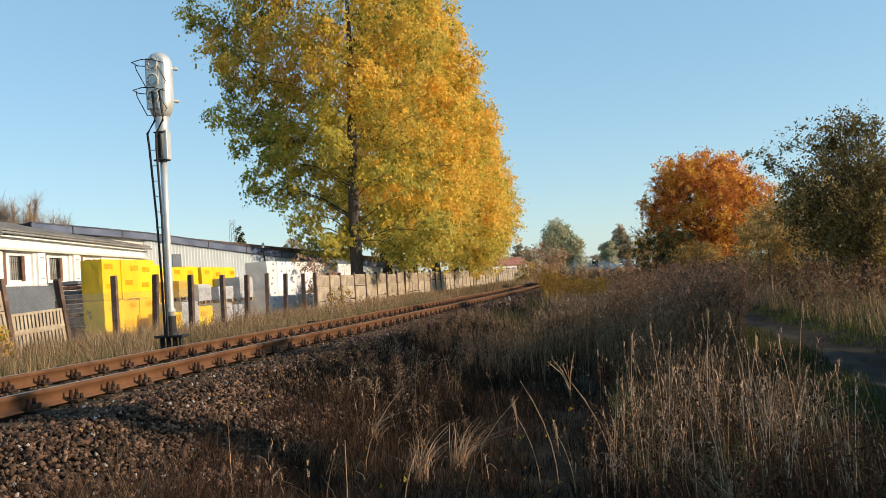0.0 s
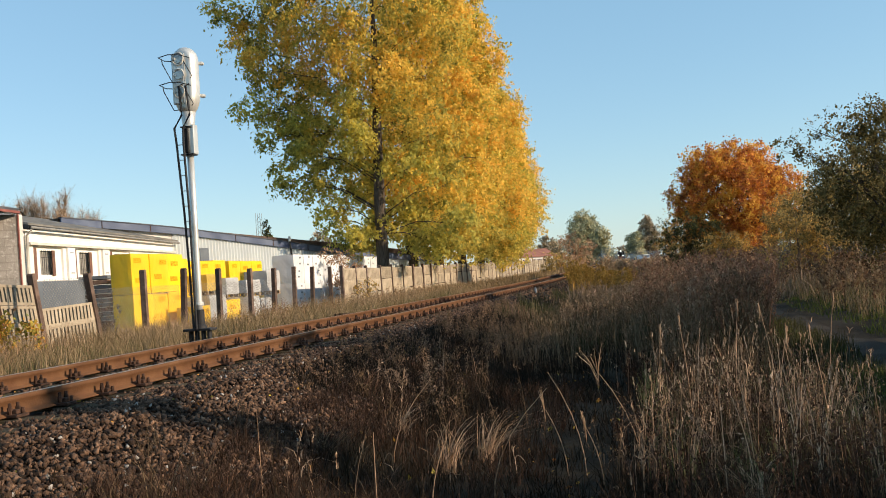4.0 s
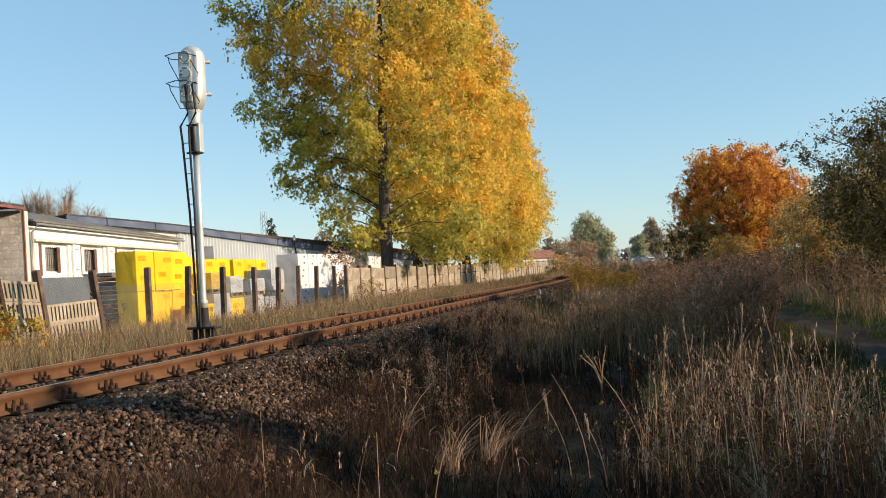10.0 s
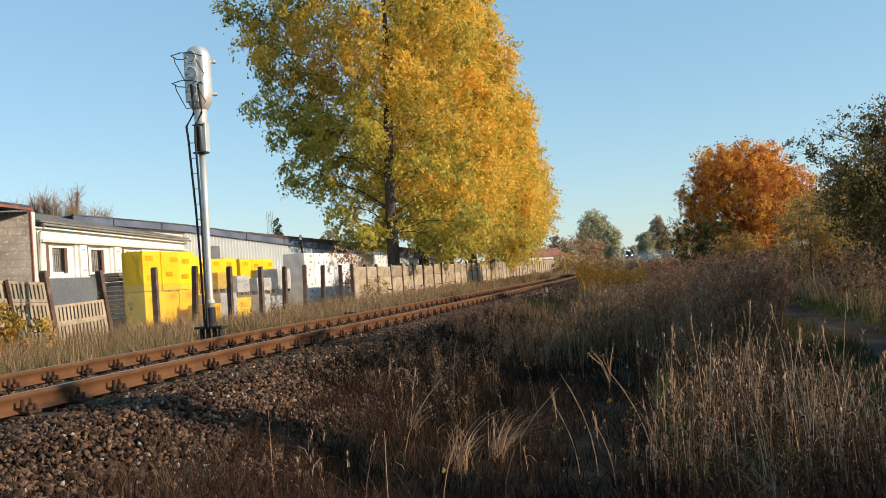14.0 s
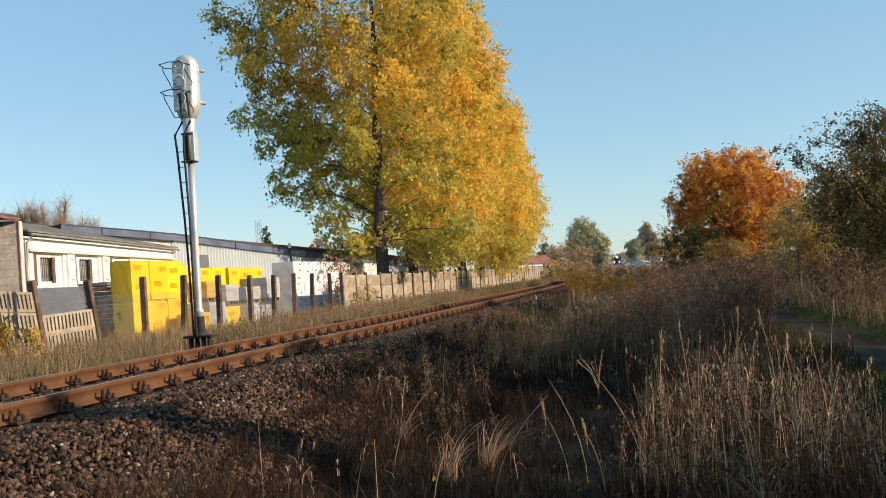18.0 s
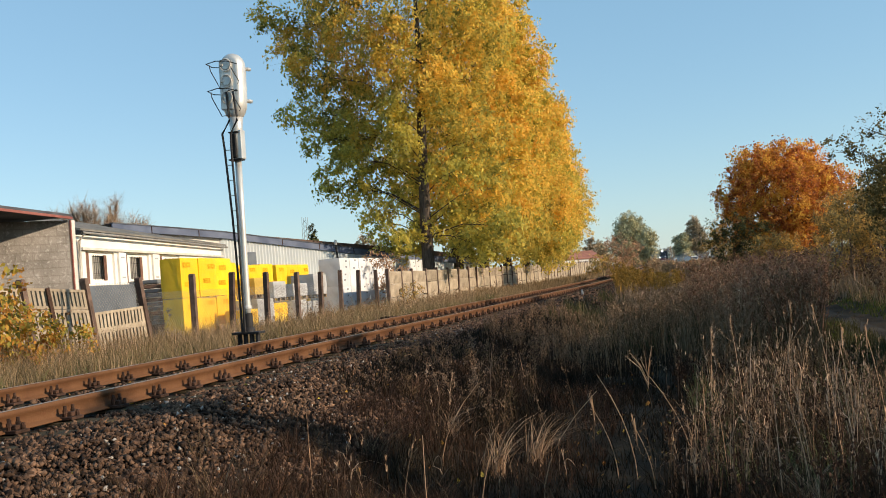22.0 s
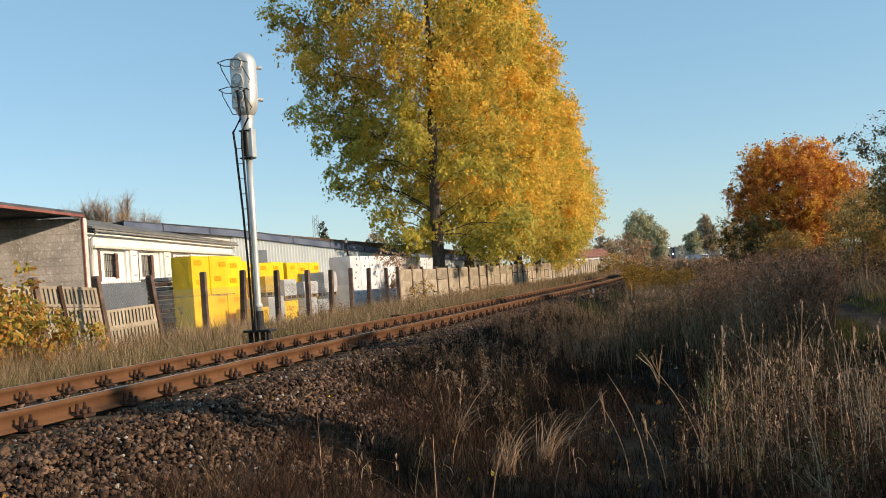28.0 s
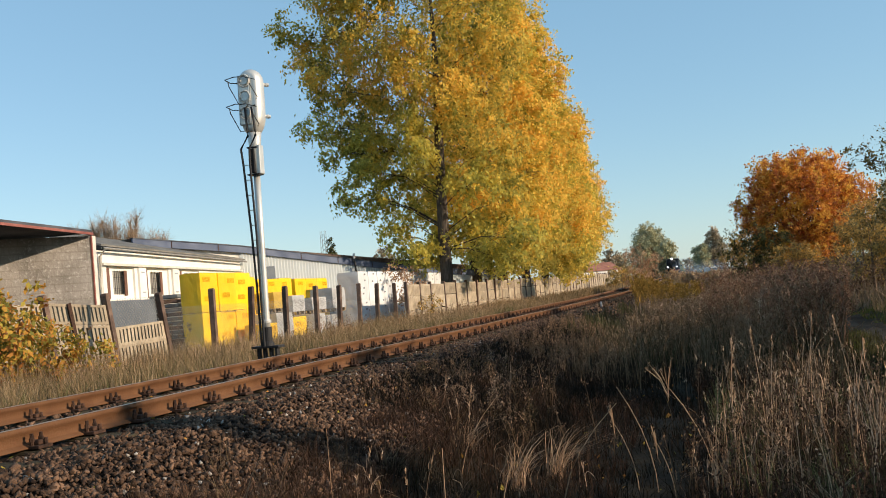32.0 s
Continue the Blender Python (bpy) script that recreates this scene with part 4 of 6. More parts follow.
def build_white_shed():
    th = thing("workshop", bmat.copy(), "low white-rendered workshop with barred windows and a grey lean-to roof", "building")
    wins = [(2.34, 4.6, 1.70, 2.86), (5.5, 7.76, 1.70, 2.86), (8.9, 11.1, 1.70, 2.86)]
    part("wall", wall_with_holes(0.8, 16.6, -0.5, 3.42, wins), M_WHITEWALL, th, "white rendered wall")
    part("end_wall", box(-6.0, -0.3, 0.8, 1.1, -0.5, 3.4), M_WHITEWALL, th)
    part("end_wall", box(-6.0, -0.3, 16.3, 16.6, -0.5, 3.4), M_WHITEWALL, th)
    rb = bmesh.new()
    q = [(0.28, 1.5, 3.54), (0.28, 16.6, 3.44), (-4.6, 16.6, 4.66), (-4.6, 1.5, 4.76)]
    lo = [rb.verts.new(p) for p in q]
    hi = [rb.verts.new((p[0], p[1], p[2] + 0.07)) for p in q]
    rb.faces.new(lo[::-1]), rb.faces.new(hi)
    for i in range(4):
        rb.faces.new((lo[i], lo[(i + 1) % 4], hi[(i + 1) % 4], hi[i]))
    part("roof", rb, M_ROOFGREY, th, "mossy grey lean-to roof")
    part("gutter", tubes("gutter", [([(0.34, y, 3.47 - 0.006 * y) for y in (1.5, 8.5, 16.6)], [0.045] * 3)], M_WIRE, 8), None, th)
    part("downpipe", tubes("downpipe", [([(0.33, 1.72, 3.44), (0.10, 1.74, 3.2), (0.09, 1.75, 0.0)], [0.055] * 3)], M_TRIM, 8), None, th, "pale downpipe")
    part("lintel_band", box(0.0, 0.14, 1.9, 16.6, 2.90, 2.99, 0.01), M_TRIM, th)
    for y0, y1, z0, z1 in wins:
        wn_ = part("window", box(-0.22, -0.18, y0, y1, z0, z1), M_PANE, th, "grey barred window pane")
        fr = box(-0.17, -0.08, y0 + 0.28, y0 + 0.62, z0, z1)
        for a, b, c, d in ((y0 + 1.66, y1, z0, z1), (y0 + 0.62, y0 + 1.66, z1 - 0.12, z1), (y0 + 0.62, y0 + 1.66, z0, z0 + 0.2)):
            box(-0.17, -0.081, a, b, c, d, 0, fr)
        part("window_frame", fr, M_WHITEWALL, wn_)
        part("shutter", box(-0.08, -0.03, y0 + 0.02, y0 + 0.30, z0 + 0.03, z1 - 0.03, 0.01), M_IRON, wn_, "rusty brown shutter")
        part("shutter", box(-0.06, -0.02, y0 + 1.44, y0 + 1.66, z0 + 0.15, z1 - 0.1, 0.01), M_IRON, wn_, "rusty brown shutter")
        for k in range(6):
            y = y0 + 0.70 + k * 0.145
            part("bar", box(-0.05, -0.038, y - 0.005, y + 0.005, z0 + 0.18, z1 - 0.1), M_BLACK, wn_)
        for z in (z0 + 0.4, z0 + 0.8):
            part("bar", box(-0.052, -0.037, y0 + 0.62, y0 + 1.5, z - 0.007, z + 0.007), M_BLACK, wn_)
        part("sill", box(-0.1, 0.10, y0 - 0.08, y1 + 0.08, z0 - 0.07, z0 - 0.005, 0.01), M_TRIM, wn_)
    for y in (4.83, 8.0):
        part("pilaster", box(0.0, 0.09, y, y + 0.6, 1.62, 2.88, 0.01), M_WHITEWALL, th)
        for z in (1.95, 2.7):
            part("hinge", box(0.09, 0.105, y + 0.16, y + 0.44, z - 0.025, z + 0.025), M_GREYMARK, th)
    return th


build_white_shed()


def build_grey_shed():
    th = thing("roughcast_shed", bmat.copy(), "grey roughcast shed with a projecting dark sheet roof", "building")
    # the wall stands back more and more under the long roof edge
    w = bmesh.new()
    a, b = Vector((0.55, 0.0, 0)), Vector((-9.6, -8.55, 0))
    n = Vector((-(b - a).y, (b - a).x, 0)).normalized() * 0.3
    for z0, z1 in ((-0.5, 3.74),):
        lo = [w.verts.new(p + Vector((0, 0, z0))) for p in (a, b, b + n, a + n)]
        hi = [w.verts.new(p + Vector((0, 0, z1))) for p in (a, b, b + n, a + n)]
        w.faces.new(lo[::-1]), w.faces.new(hi)
        for i in range(4):
            w.faces.new((lo[i], lo[(i + 1) % 4], hi[(i + 1) % 4], hi[i]))
    bmesh.ops.recalc_face_normals(w, faces=w.faces)
    part("wall", w, M_GREYWALL, th, "grey roughcast wall")
    part("corner_strip", box(0.46, 0.74, -0.06, 0.22, -0.5, 3.76, 0.01), M_TRIM, th, "white corner strip")
    part("corner_edge", box(0.72, 0.77, -0.12, -0.055, -0.5, 3.76, 0.01), M_REDTRIM, th)
    part("side_wall", box(-6, 0.40, 0.0, 0.24, -0.5, 3.74), M_WHITEWALL, th)
    part("roof", box(-7.0, 0.90, -14.0, -0.30, 3.82, 3.92, 0.01), M_ROOF, th, "dark flat sheet roof")
    part("fascia", box(0.86, 0.93, -14.0, -0.28, 3.755, 3.835, 0.006), M_REDTRIM, th, "weathered red edge strip")
    part("conduit", tubes("conduit", [([(-0.2, -0.75, 3.0), (-0.85, -1.33, 2.9), (-1.0, -1.45, 2.55), (-1.8, -2.15, 2.42), (-4.2, -4.25, 2.35)], [0.03] * 5)], M_CLIP, 6), None, th)
    return th


build_grey_shed()


HALL = pose(-22.2, 44.4, 0, 0, 0, -25)    # local +y runs along the end wall, towards the track


def verge(s):
    """Height of the hall's sloping roof edge along its end wall."""
    return np.interp(s, [-6.6, -0.9, 11.0, 22.0], [4.58, 4.17, 2.82, 1.9])


def sloped(x0, x1, s0, s1, top0, top1, n=14):
    """A body along the end wall whose top and bottom follow functions of s."""
    bm = bmesh.new()
    rings = []
    for s in np.linspace(s0, s1, n):
        rings.append([bm.verts.new(p) for p in ((x0, s, top0(s)), (x1, s, top0(s)), (x1, s, top1(s)), (x0, s, top1(s)))])
    for a, b in zip(rings, rings[1:]):
        for k in range(4):
            bm.faces.new((a[k], a[(k + 1) % 4], b[(k + 1) % 4], b[k]))
    bm.faces.new(rings[0][::-1]), bm.faces.new(rings[-1])
    bmesh.ops.recalc_face_normals(bm, faces=bm.faces)
    return bm


def build_hall():
    th = thing("corrugated_hall", HALL.copy(), "hall with pale corrugated end wall and blue-grey roof edge", "building")
    ys = np.arange(-0.6, 20, 0.05)
    prof = np.where(np.arange(len(ys)) % 4 < 2, 0.0, 0.11)
    V = np.concatenate([np.stack([prof, ys, np.full_like(ys, -0.5)], -1), np.stack([prof, ys, verge(ys) - 0.2], -1)])
    part("wall", quick("wall", V, grid_faces(2, len(ys))[:, ::-1], M_CORR), None, th, "pale corrugated sheet wall")
    part("inner_wall", sloped(-0.3, -0.05, -6.4, 20, lambda s: -0.5, lambda s: verge(s) - 0.25), M_TRIM, th)
    part("side_wall", box(-6.8, -0.3, -6.3, -6.0, -0.5, 4.3), M_TRIM, th)
    part("back_wall", sloped(-7.0, -6.8, -6.4, 20, lambda s: -0.5, lambda s: verge(s) - 0.25), M_TRIM, th)
    part("fascia", sloped(0.12, 0.22, -6.6, 20, lambda s: verge(s) - 0.31, verge), M_HALLBAND, th, "blue-grey sheet band along the roof edge")
    for k in range(9):
        s = -4.6 + 2.6 * k
        part("fascia_seam", box(0.215, 0.235, s - 0.02, s + 0.02, float(verge(s)) - 0.31, float(verge(s)) + 0.02), M_CLIP, th)
    part("edge_strip", sloped(0.0, 0.25, -6.6, 20, lambda s: verge(s) + 0.002, lambda s: verge(s) + 0.05), M_ROOF, th)
    part("roof", sloped(-7.2, -0.02, -6.6, 20, lambda s: verge(s) - 0.2, lambda s: verge(s) + np.interp(s, [-1, 1, 11], [0.02, 0.06, 0.36])), M_BROWNROOF, th, "brown weathered roofing")
    part("wall_hatch", box(0.11, 0.15, 0.9, 1.45, 2.1, 3.1, 0.01), M_SHEET, th)
    return th


hall = build_hall()
vent = thing("vent_pipe", HALL @ pose(0.35, 6.9, 2.6), "thin dark vent pipe with white cap on the hall", "vent")
part("pipe", tubes("pipe", [([(-0.2, 0.1, -0.05), (0.0, 0.25, -0.1), (0.02, 0.05, 0.05), (0.0, 0, 0.75)], [0.05] * 4)], M_BLACK, 8), None, vent)
part("cap", lathe([(0.07, 0.72), (0.08, 0.9), (0.05, 1.0)], 12), M_TRIM, vent, "white cap")

pile = thing("sheet_pile", pose(-20.0, 33.3, YARD, 0, 0, 8), "pile of weathered grey boards on bearers beside the yellow loads", "board pile")
for k in range(11):
    part("board", box(-0.55, 0.55, -0.85 + random.uniform(-0.05, 0.05), 0.85 + random.uniform(-0.05, 0.05), 0.3 + 0.17 * k, 0.3 + 0.17 * k + 0.13, 0.01), M_SHEET if k % 3 else M_POST, pile)
for y in (-0.6, 0.6):
    part("bearer", box(-0.5, 0.5, y - 0.06, y + 0.06, 0.0, 0.3), M_POST, pile)
# ---- vegetation ----
def blades(base, h, w, bend, seg=3, droop=0.0):
    """Grass blades: tapering bent strips. base (n,3), h, w, bend (n,2) as a fraction of the height."""
    n = len(base)
    az = rng.uniform(0, math.pi, n)
    side = np.stack([np.cos(az), np.sin(az), np.zeros(n)], -1)
    V = np.zeros((n, seg + 1, 2, 3))
    for k in range(seg + 1):
        s = k / seg
        p = base.copy()
        p[:, 2] += h * (s - droop * s ** 3)
        p[:, :2] += bend * (h * s ** 2)[:, None]
        ww = (w * (1 - 0.88 * s ** 1.5))[:, None] * side * 0.5
        V[:, k, 0], V[:, k, 1] = p - ww, p + ww
    i = np.arange(n)[:, None] * (seg + 1) * 2
    k = np.arange(seg)[None] * 2
    F = np.stack([i + k, i + k + 1, i + k + 3, i + k + 2], -1).reshape(-1, 4)
    return V.reshape(-1, 3), F


def leaf_quads(C, size, up=0.0):
    """Small pointed leaves, each one folded quad, at the places C."""
    n = len(C)
    a = rng.normal(0, 1, (n, 3))
    a[:, 2] -= up
    a /= np.linalg.norm(a, axis=1)[:, None]
    b = np.cross(a, rng.normal(0, 1, (n, 3)))
    b /= np.linalg.norm(b, axis=1)[:, None] + 1e-9
    c = np.cross(a, b)
    s = np.asarray(size)[:, None]
    V = np.stack([C - a * s * 0.5, C + b * s * 0.42 + c * s * 0.1 - a * s * 0.05, C + a * s * 0.55, C - b * s * 0.42 + c * s * 0.1 - a * s * 0.05], 1)
    F = np.arange(n * 4).reshape(n, 4)
    return V.reshape(-1, 3), F


def spots(n, u0, u1, y0, y1, power=1.4, clump=0.0, keep=None, per=14):
    """Places on the ground beside the track, denser near the viewpoint, clumped."""
    y = rng.uniform(0, 1, n) ** power * (y1 - y0) + y0
    u = rng.uniform(u0, u1, n)
    if clump:
        k = max(8, n // per)
        cy, cu = y[:k], u[:k]
        pick = rng.integers(0, k, n)
        sp = clump * (0.6 + cy[pick] / 25)
        y, u = cy[pick] + rng.normal(0, 1, n) * sp, np.clip(cu[pick] + rng.normal(0, 1, n) * sp, u0, u1)
    x = centre(y) + u
    P = np.stack([x, y, ground_z(x, y) - 0.01], -1)
    P = P[(np.hypot(P[:, 0], P[:, 1]) > 3.4) & (np.hypot(P[:, 0] + 8.9, P[:, 1] - 18.0) > 0.75)]
    f = np.clip(((P[:, 0] + 8.9) * 1.3 - (P[:, 1] - 18.4) * 2.7) / 8.98, 0, 1)
    P = P[np.hypot(P[:, 0] + 8.9 - 1.3 * f, P[:, 1] - 18.4 + 2.7 * f) > 0.42 * rng.uniform(0.7, 1.2, len(P))]      # trampled before the signal
    return P if keep is None else P[keep(P)]


def sward(name, P, hmin, hmax, w, lean, mat, label, seg=3, wind=(0, 0), droop=0.1):
    n = len(P)
    h = rng.uniform(hmin, hmax, n) * rng.uniform(0.6, 1.0, n)
    V, F = blades(P, h, rng.uniform(0.6, 1.4, n) * w, rng.normal(0, lean, (n, 2)) + np.array(wind), seg, droop)
    return tagged(new(name, quick(name, V, F, mat)), label, "grass", kind="stuff")


# verge between the track and the yard fence: sunlit dry grass
sward("verge_grass", spots(46000, -7.9, -2.35, 6, 62, 1.5, 0.10), 0.25, 0.75, 0.010, 0.28, M_STRAW, "tall straw-coloured grass on the sunlit verge", 2)
sward("verge_undergrowth", spots(18000, -8.2, -2.2, 6, 60, 1.5), 0.10, 0.32, 0.014, 0.4, M_TALLDULL, "low olive-brown undergrowth of the verge", 2)
sward("yard_edge_grass", spots(9000, -12, -7.7, 12, 60, 1.3, 0.15), 0.15, 0.5, 0.012, 0.3, M_STRAW, "dry grass at the foot of the yard fence", 2)
sward("far_verge_grass", spots(16000, -8.0, -2.2, 55, 170, 1.3, 0.25), 0.3, 0.8, 0.035, 0.3, M_STRAW, "dry grass along the far track", 2)
# embankment slope and ditch, with a sparse hollow whose shade is in the grass colour
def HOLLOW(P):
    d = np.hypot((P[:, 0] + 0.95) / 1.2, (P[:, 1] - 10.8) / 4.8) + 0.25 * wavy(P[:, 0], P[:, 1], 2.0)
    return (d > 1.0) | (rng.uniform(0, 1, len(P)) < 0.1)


def BEYOND(P):
    """Where the tall growth begins: farther off along the slope than beside the path, and clear of the footpath."""
    return (P[:, 1] > 18.0 - 6.0 * np.clip((P[:, 0] + 0.6) / 1.2, 0, 1) + wavy(P[:, 0], P[:, 1], 1.3)) & (P[:, 0] < np.minimum(2.15, 0.112 * P[:, 1]))


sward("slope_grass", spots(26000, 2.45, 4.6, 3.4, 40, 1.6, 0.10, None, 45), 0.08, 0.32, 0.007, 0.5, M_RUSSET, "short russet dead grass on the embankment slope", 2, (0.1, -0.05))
sward("ditch_grass", spots(38000, 3.2, 7.7, 3.6, 34, 1.35, 0.12, HOLLOW), 0.12, 0.48, 0.006, 0.42, M_DULLGRASS, "matted withered grass darkened for the shade of the ditch", 2)
sward("hollow_grass", spots(12000, 3.0, 6.6, 6.5, 17, 1.0, 0.08), 0.08, 0.3, 0.008, 0.5, M_DARKWEED, "grass blackened to stand for shade in the ditch hollow", 2)
sward("fence_stalks", spots(3600, -8.0, -4.4, 13, 62, 1.4, 0.16), 0.45, 1.0, 0.008, 0.2, M_STALK, "pale dry stalks along the fence")
sward("verge_green_grass", spots(12000, -7.8, -2.4, 6, 40, 1.4, 0.25), 0.18, 0.5, 0.010, 0.35, M_VERGEGREEN, "dull green grass between the straw")
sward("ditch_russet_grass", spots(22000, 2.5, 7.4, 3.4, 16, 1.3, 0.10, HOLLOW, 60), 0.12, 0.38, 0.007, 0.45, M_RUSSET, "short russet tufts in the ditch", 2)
sward("pale_tufts", spots(2000, 2.6, 7.6, 4.2, 24, 1.2, 0.06, HOLLOW), 0.2, 0.55, 0.006, 0.45, M_REED, "pale dry grass tufts in the ditch", wind=(0.12, 0))
sward("path_grass", spots(12000, 6.6, 8.25, 8, 60, 1.3, 0.1), 0.08, 0.25, 0.012, 0.35, M_GREENGRASS, "green grass at the edge of the path", 2)
sward("bank_grass", spots(17000, 9.3, 11.6, 6, 75, 1.4, 0.12), 0.08, 0.28, 0.014, 0.35, M_GREENGRASS, "green grass on the bank beside the path", 2)
sward("bank_dry_grass", spots(17000, 9.9, 15.5, 14, 60, 1.3, 0.15), 0.25, 0.8, 0.014, 0.25, M_STRAW, "tall dry grass on the bank beside the path", 2)
sward("fence_grass", spots(9000, -8.0, -6.0, 13, 62, 1.4, 0.14), 0.45, 0.95, 0.010, 0.22, M_STRAW, "taller straw-coloured grass along the fence", 2)
sward("far_field_grass", spots(15000, 3.0, 14, 32, 190, 1.3, 0.4), 0.4, 1.1, 0.04, 0.25, M_WEEDFAR, "withered grass far along the line", 2)


def weed_patch(name, P, hmin, hmax, mat, label, leafy=34, leaf=0.05, stem=0.006, rise=None):
    """Branching withered weeds: a stem, side twigs with small dry leaves and seed heads."""
    n = len(P)
    h = rng.uniform(hmin, hmax, n)
    if rise:
        h = h * np.interp(P[:, 0] - centre(P[:, 1]), *rise)
    bend = rng.normal(0, 0.16, (n, 2))
    pieces = [blades(P, h, np.full(n, stem * 2), bend, 3)]
    k = 7
    t = rng.uniform(0.35, 0.98, (n, k))
    start = np.repeat(P[:, None], k, 1) + np.stack([bend[:, None, 0] * h[:, None] * t ** 2, bend[:, None, 1] * h[:, None] * t ** 2, h[:, None] * t], -1)
    tl = rng.uniform(0.10, 0.32, (n, k)) * h[:, None] * (1.25 - t)
    tb = rng.normal(0, 0.75, (n * k, 2))
    pieces.append(blades(start.reshape(-1, 3), tl.ravel(), np.full(n * k, stem * 1.3), tb, 2))
    m = n * leafy
    ti = rng.integers(0, n * k, m)
    s = rng.uniform(0.2, 1.1, m)
    C = start.reshape(-1, 3)[ti].copy()
    C[:, 2] += tl.ravel()[ti] * s
    C[:, :2] += tb[ti] * (tl.ravel()[ti] * s ** 2)[:, None]
    C += rng.normal(0, 0.018, (m, 3))
    pieces.append(leaf_quads(C, rng.uniform(0.5, 1.3, m) * leaf, 0.4))
    return tagged(new(name, quick(name, *merged(pieces), mat)), label, "weeds", kind="stuff")


RISE = ([3.4, 4.6, 5.6, 6.4], [0.45, 0.55, 0.85, 1.0])
def tall_sward(name, P, hmin, hmax, w, mat, label):
    n = len(P)
    h = rng.uniform(hmin, hmax, n) * np.interp(P[:, 0] - centre(P[:, 1]), *RISE) * (0.82 + 0.3 * wavy(P[:, 0], P[:, 1], 1.6, 4.0))
    V, F = blades(P, h, rng.uniform(0.6, 1.4, n) * w, rng.normal(0, 0.16, (n, 2)), 3, 0.05)
    return tagged(new(name, quick(name, V, F, mat)), label, "grass", kind="stuff")


tall_sward("tall_dull_grass", spots(15000, 3.2, 7.3, 12, 48, 1.2, 0.16, BEYOND, 70), 0.7, 1.5, 0.017, M_TALLDULL, "tall withered grass between the line and the path")
tall_sward("tall_pale_grass", spots(4200, 3.2, 7.2, 13, 48, 1.2, 0.16, BEYOND, 40), 0.8, 1.5, 0.013, M_REED, "scattered pale stalks among the weeds")
tall_sward("shaded_path_grass", spots(5000, 7.4, 8.3, 6, 22, 1.0, 0.15), 0.14, 0.34, 0.010, M_DULLGREEN, "dark green grass along the shaded path")
tall_sward("green_weeds", spots(3800, 2.3, 5.4, 18, 36, 1.1, 0.3, None, 90), 0.6, 1.2, 0.016, M_DULLGREEN, "dull green grass among the weeds")
sward("slope_dark_grass", spots(19000, 1.95, 4.0, 9.0, 22, 1.1, 0.12), 0.08, 0.36, 0.009, 0.45, M_DARKWEED, "grass blackened to stand for shade on the embankment", 2)
CURL = spots(6000, 3.4, 7.2, 13, 46, 1.1, 0.22, BEYOND, 60)
CURL[:, 2] += rng.uniform(0.35, 1.15, len(CURL)) * np.interp(CURL[:, 0] - centre(CURL[:, 1]), *RISE)
sward("curled_dead_leaves", CURL, 0.14, 0.34, 0.018, 0.7, M_REED, "pale curled dead leaves on the weed stalks", 4, (0, 0), 0.85)
weed_patch("slope_weeds", spots(420, 2.1, 3.6, 9, 24, 1.1, 0.3), 0.15, 0.45, M_WEED, "low dark weeds creeping up the embankment", 40, 0.02, 0.004)
weed_patch("ditch_weeds", spots(700, 3.2, 7.2, 7.5, 18, 1.2, 0.35, HOLLOW), 0.4, 0.8, M_WEED, "dark withered weeds in the ditch", 16, 0.02, 0.004)
weed_patch("tall_weeds", spots(1100, 3.6, 7.3, 13, 28, 1.1, 0.22, BEYOND, 34), 0.9, 1.55, M_WEED, "tall brown withered weeds beside the line", 26, 0.036, 0.006, RISE)
weed_patch("light_brown_weeds", spots(1100, 3.4, 7.3, 25, 50, 1.1, 0.3, None, 34), 0.9, 1.5, M_WEEDFAR, "pale brown withered weeds with curled leaves", 28, 0.05, 0.008, RISE)
weed_patch("reddish_weeds", spots(950, 5.4, 7.6, 13.5, 24, 1.0, 0.22, BEYOND, 40), 1.0, 1.75, M_REDWEED, "reddish-brown dead weeds with feathery heads", 44, 0.034, 0.007)
weed_patch("yellowing_weeds", spots(260, 2.4, 4.9, 40, 50, 1.0, 0.5), 0.9, 1.4, M_GOLDROD, "ochre yellow weed clump near the rails", 110, 0.05, 0.01)
weed_patch("far_weeds", spots(1700, 4.4, 12.5, 50, 150, 1.1, 0.9), 0.9, 1.5, M_WEEDFAR, "tall withered weeds far along the line", 26, 0.12, 0.012)
weed_patch("line_brush", spots(620, 2.5, 9.5, 70, 98, 1.0, 0.25, None, 12), 1.0, 1.7, M_BRUSH, "brown shoulder-high brush beside the far bend of the line", 60, 0.11, 0.012)
weed_patch("bank_weeds", spots(500, 10.0, 15, 20, 60, 1.1, 0.5), 0.6, 1.3, M_BROWNLEAF, "brown withered weeds on the bank", 34, 0.07, 0.008)
weed_patch("yard_weeds", spots(420, -8.9, -8.0, 10, 23, 1.0, 0.3), 0.8, 1.35, M_WEED, "dark weeds behind the broken fence", 40, 0.05, 0.006)
weed_patch("verge_weeds", spots(160, -7.9, -3.0, 16, 60, 1.1, 0.3), 0.5, 0.95, M_BROWNLEAF, "brown dead weeds on the verge", 22, 0.028)

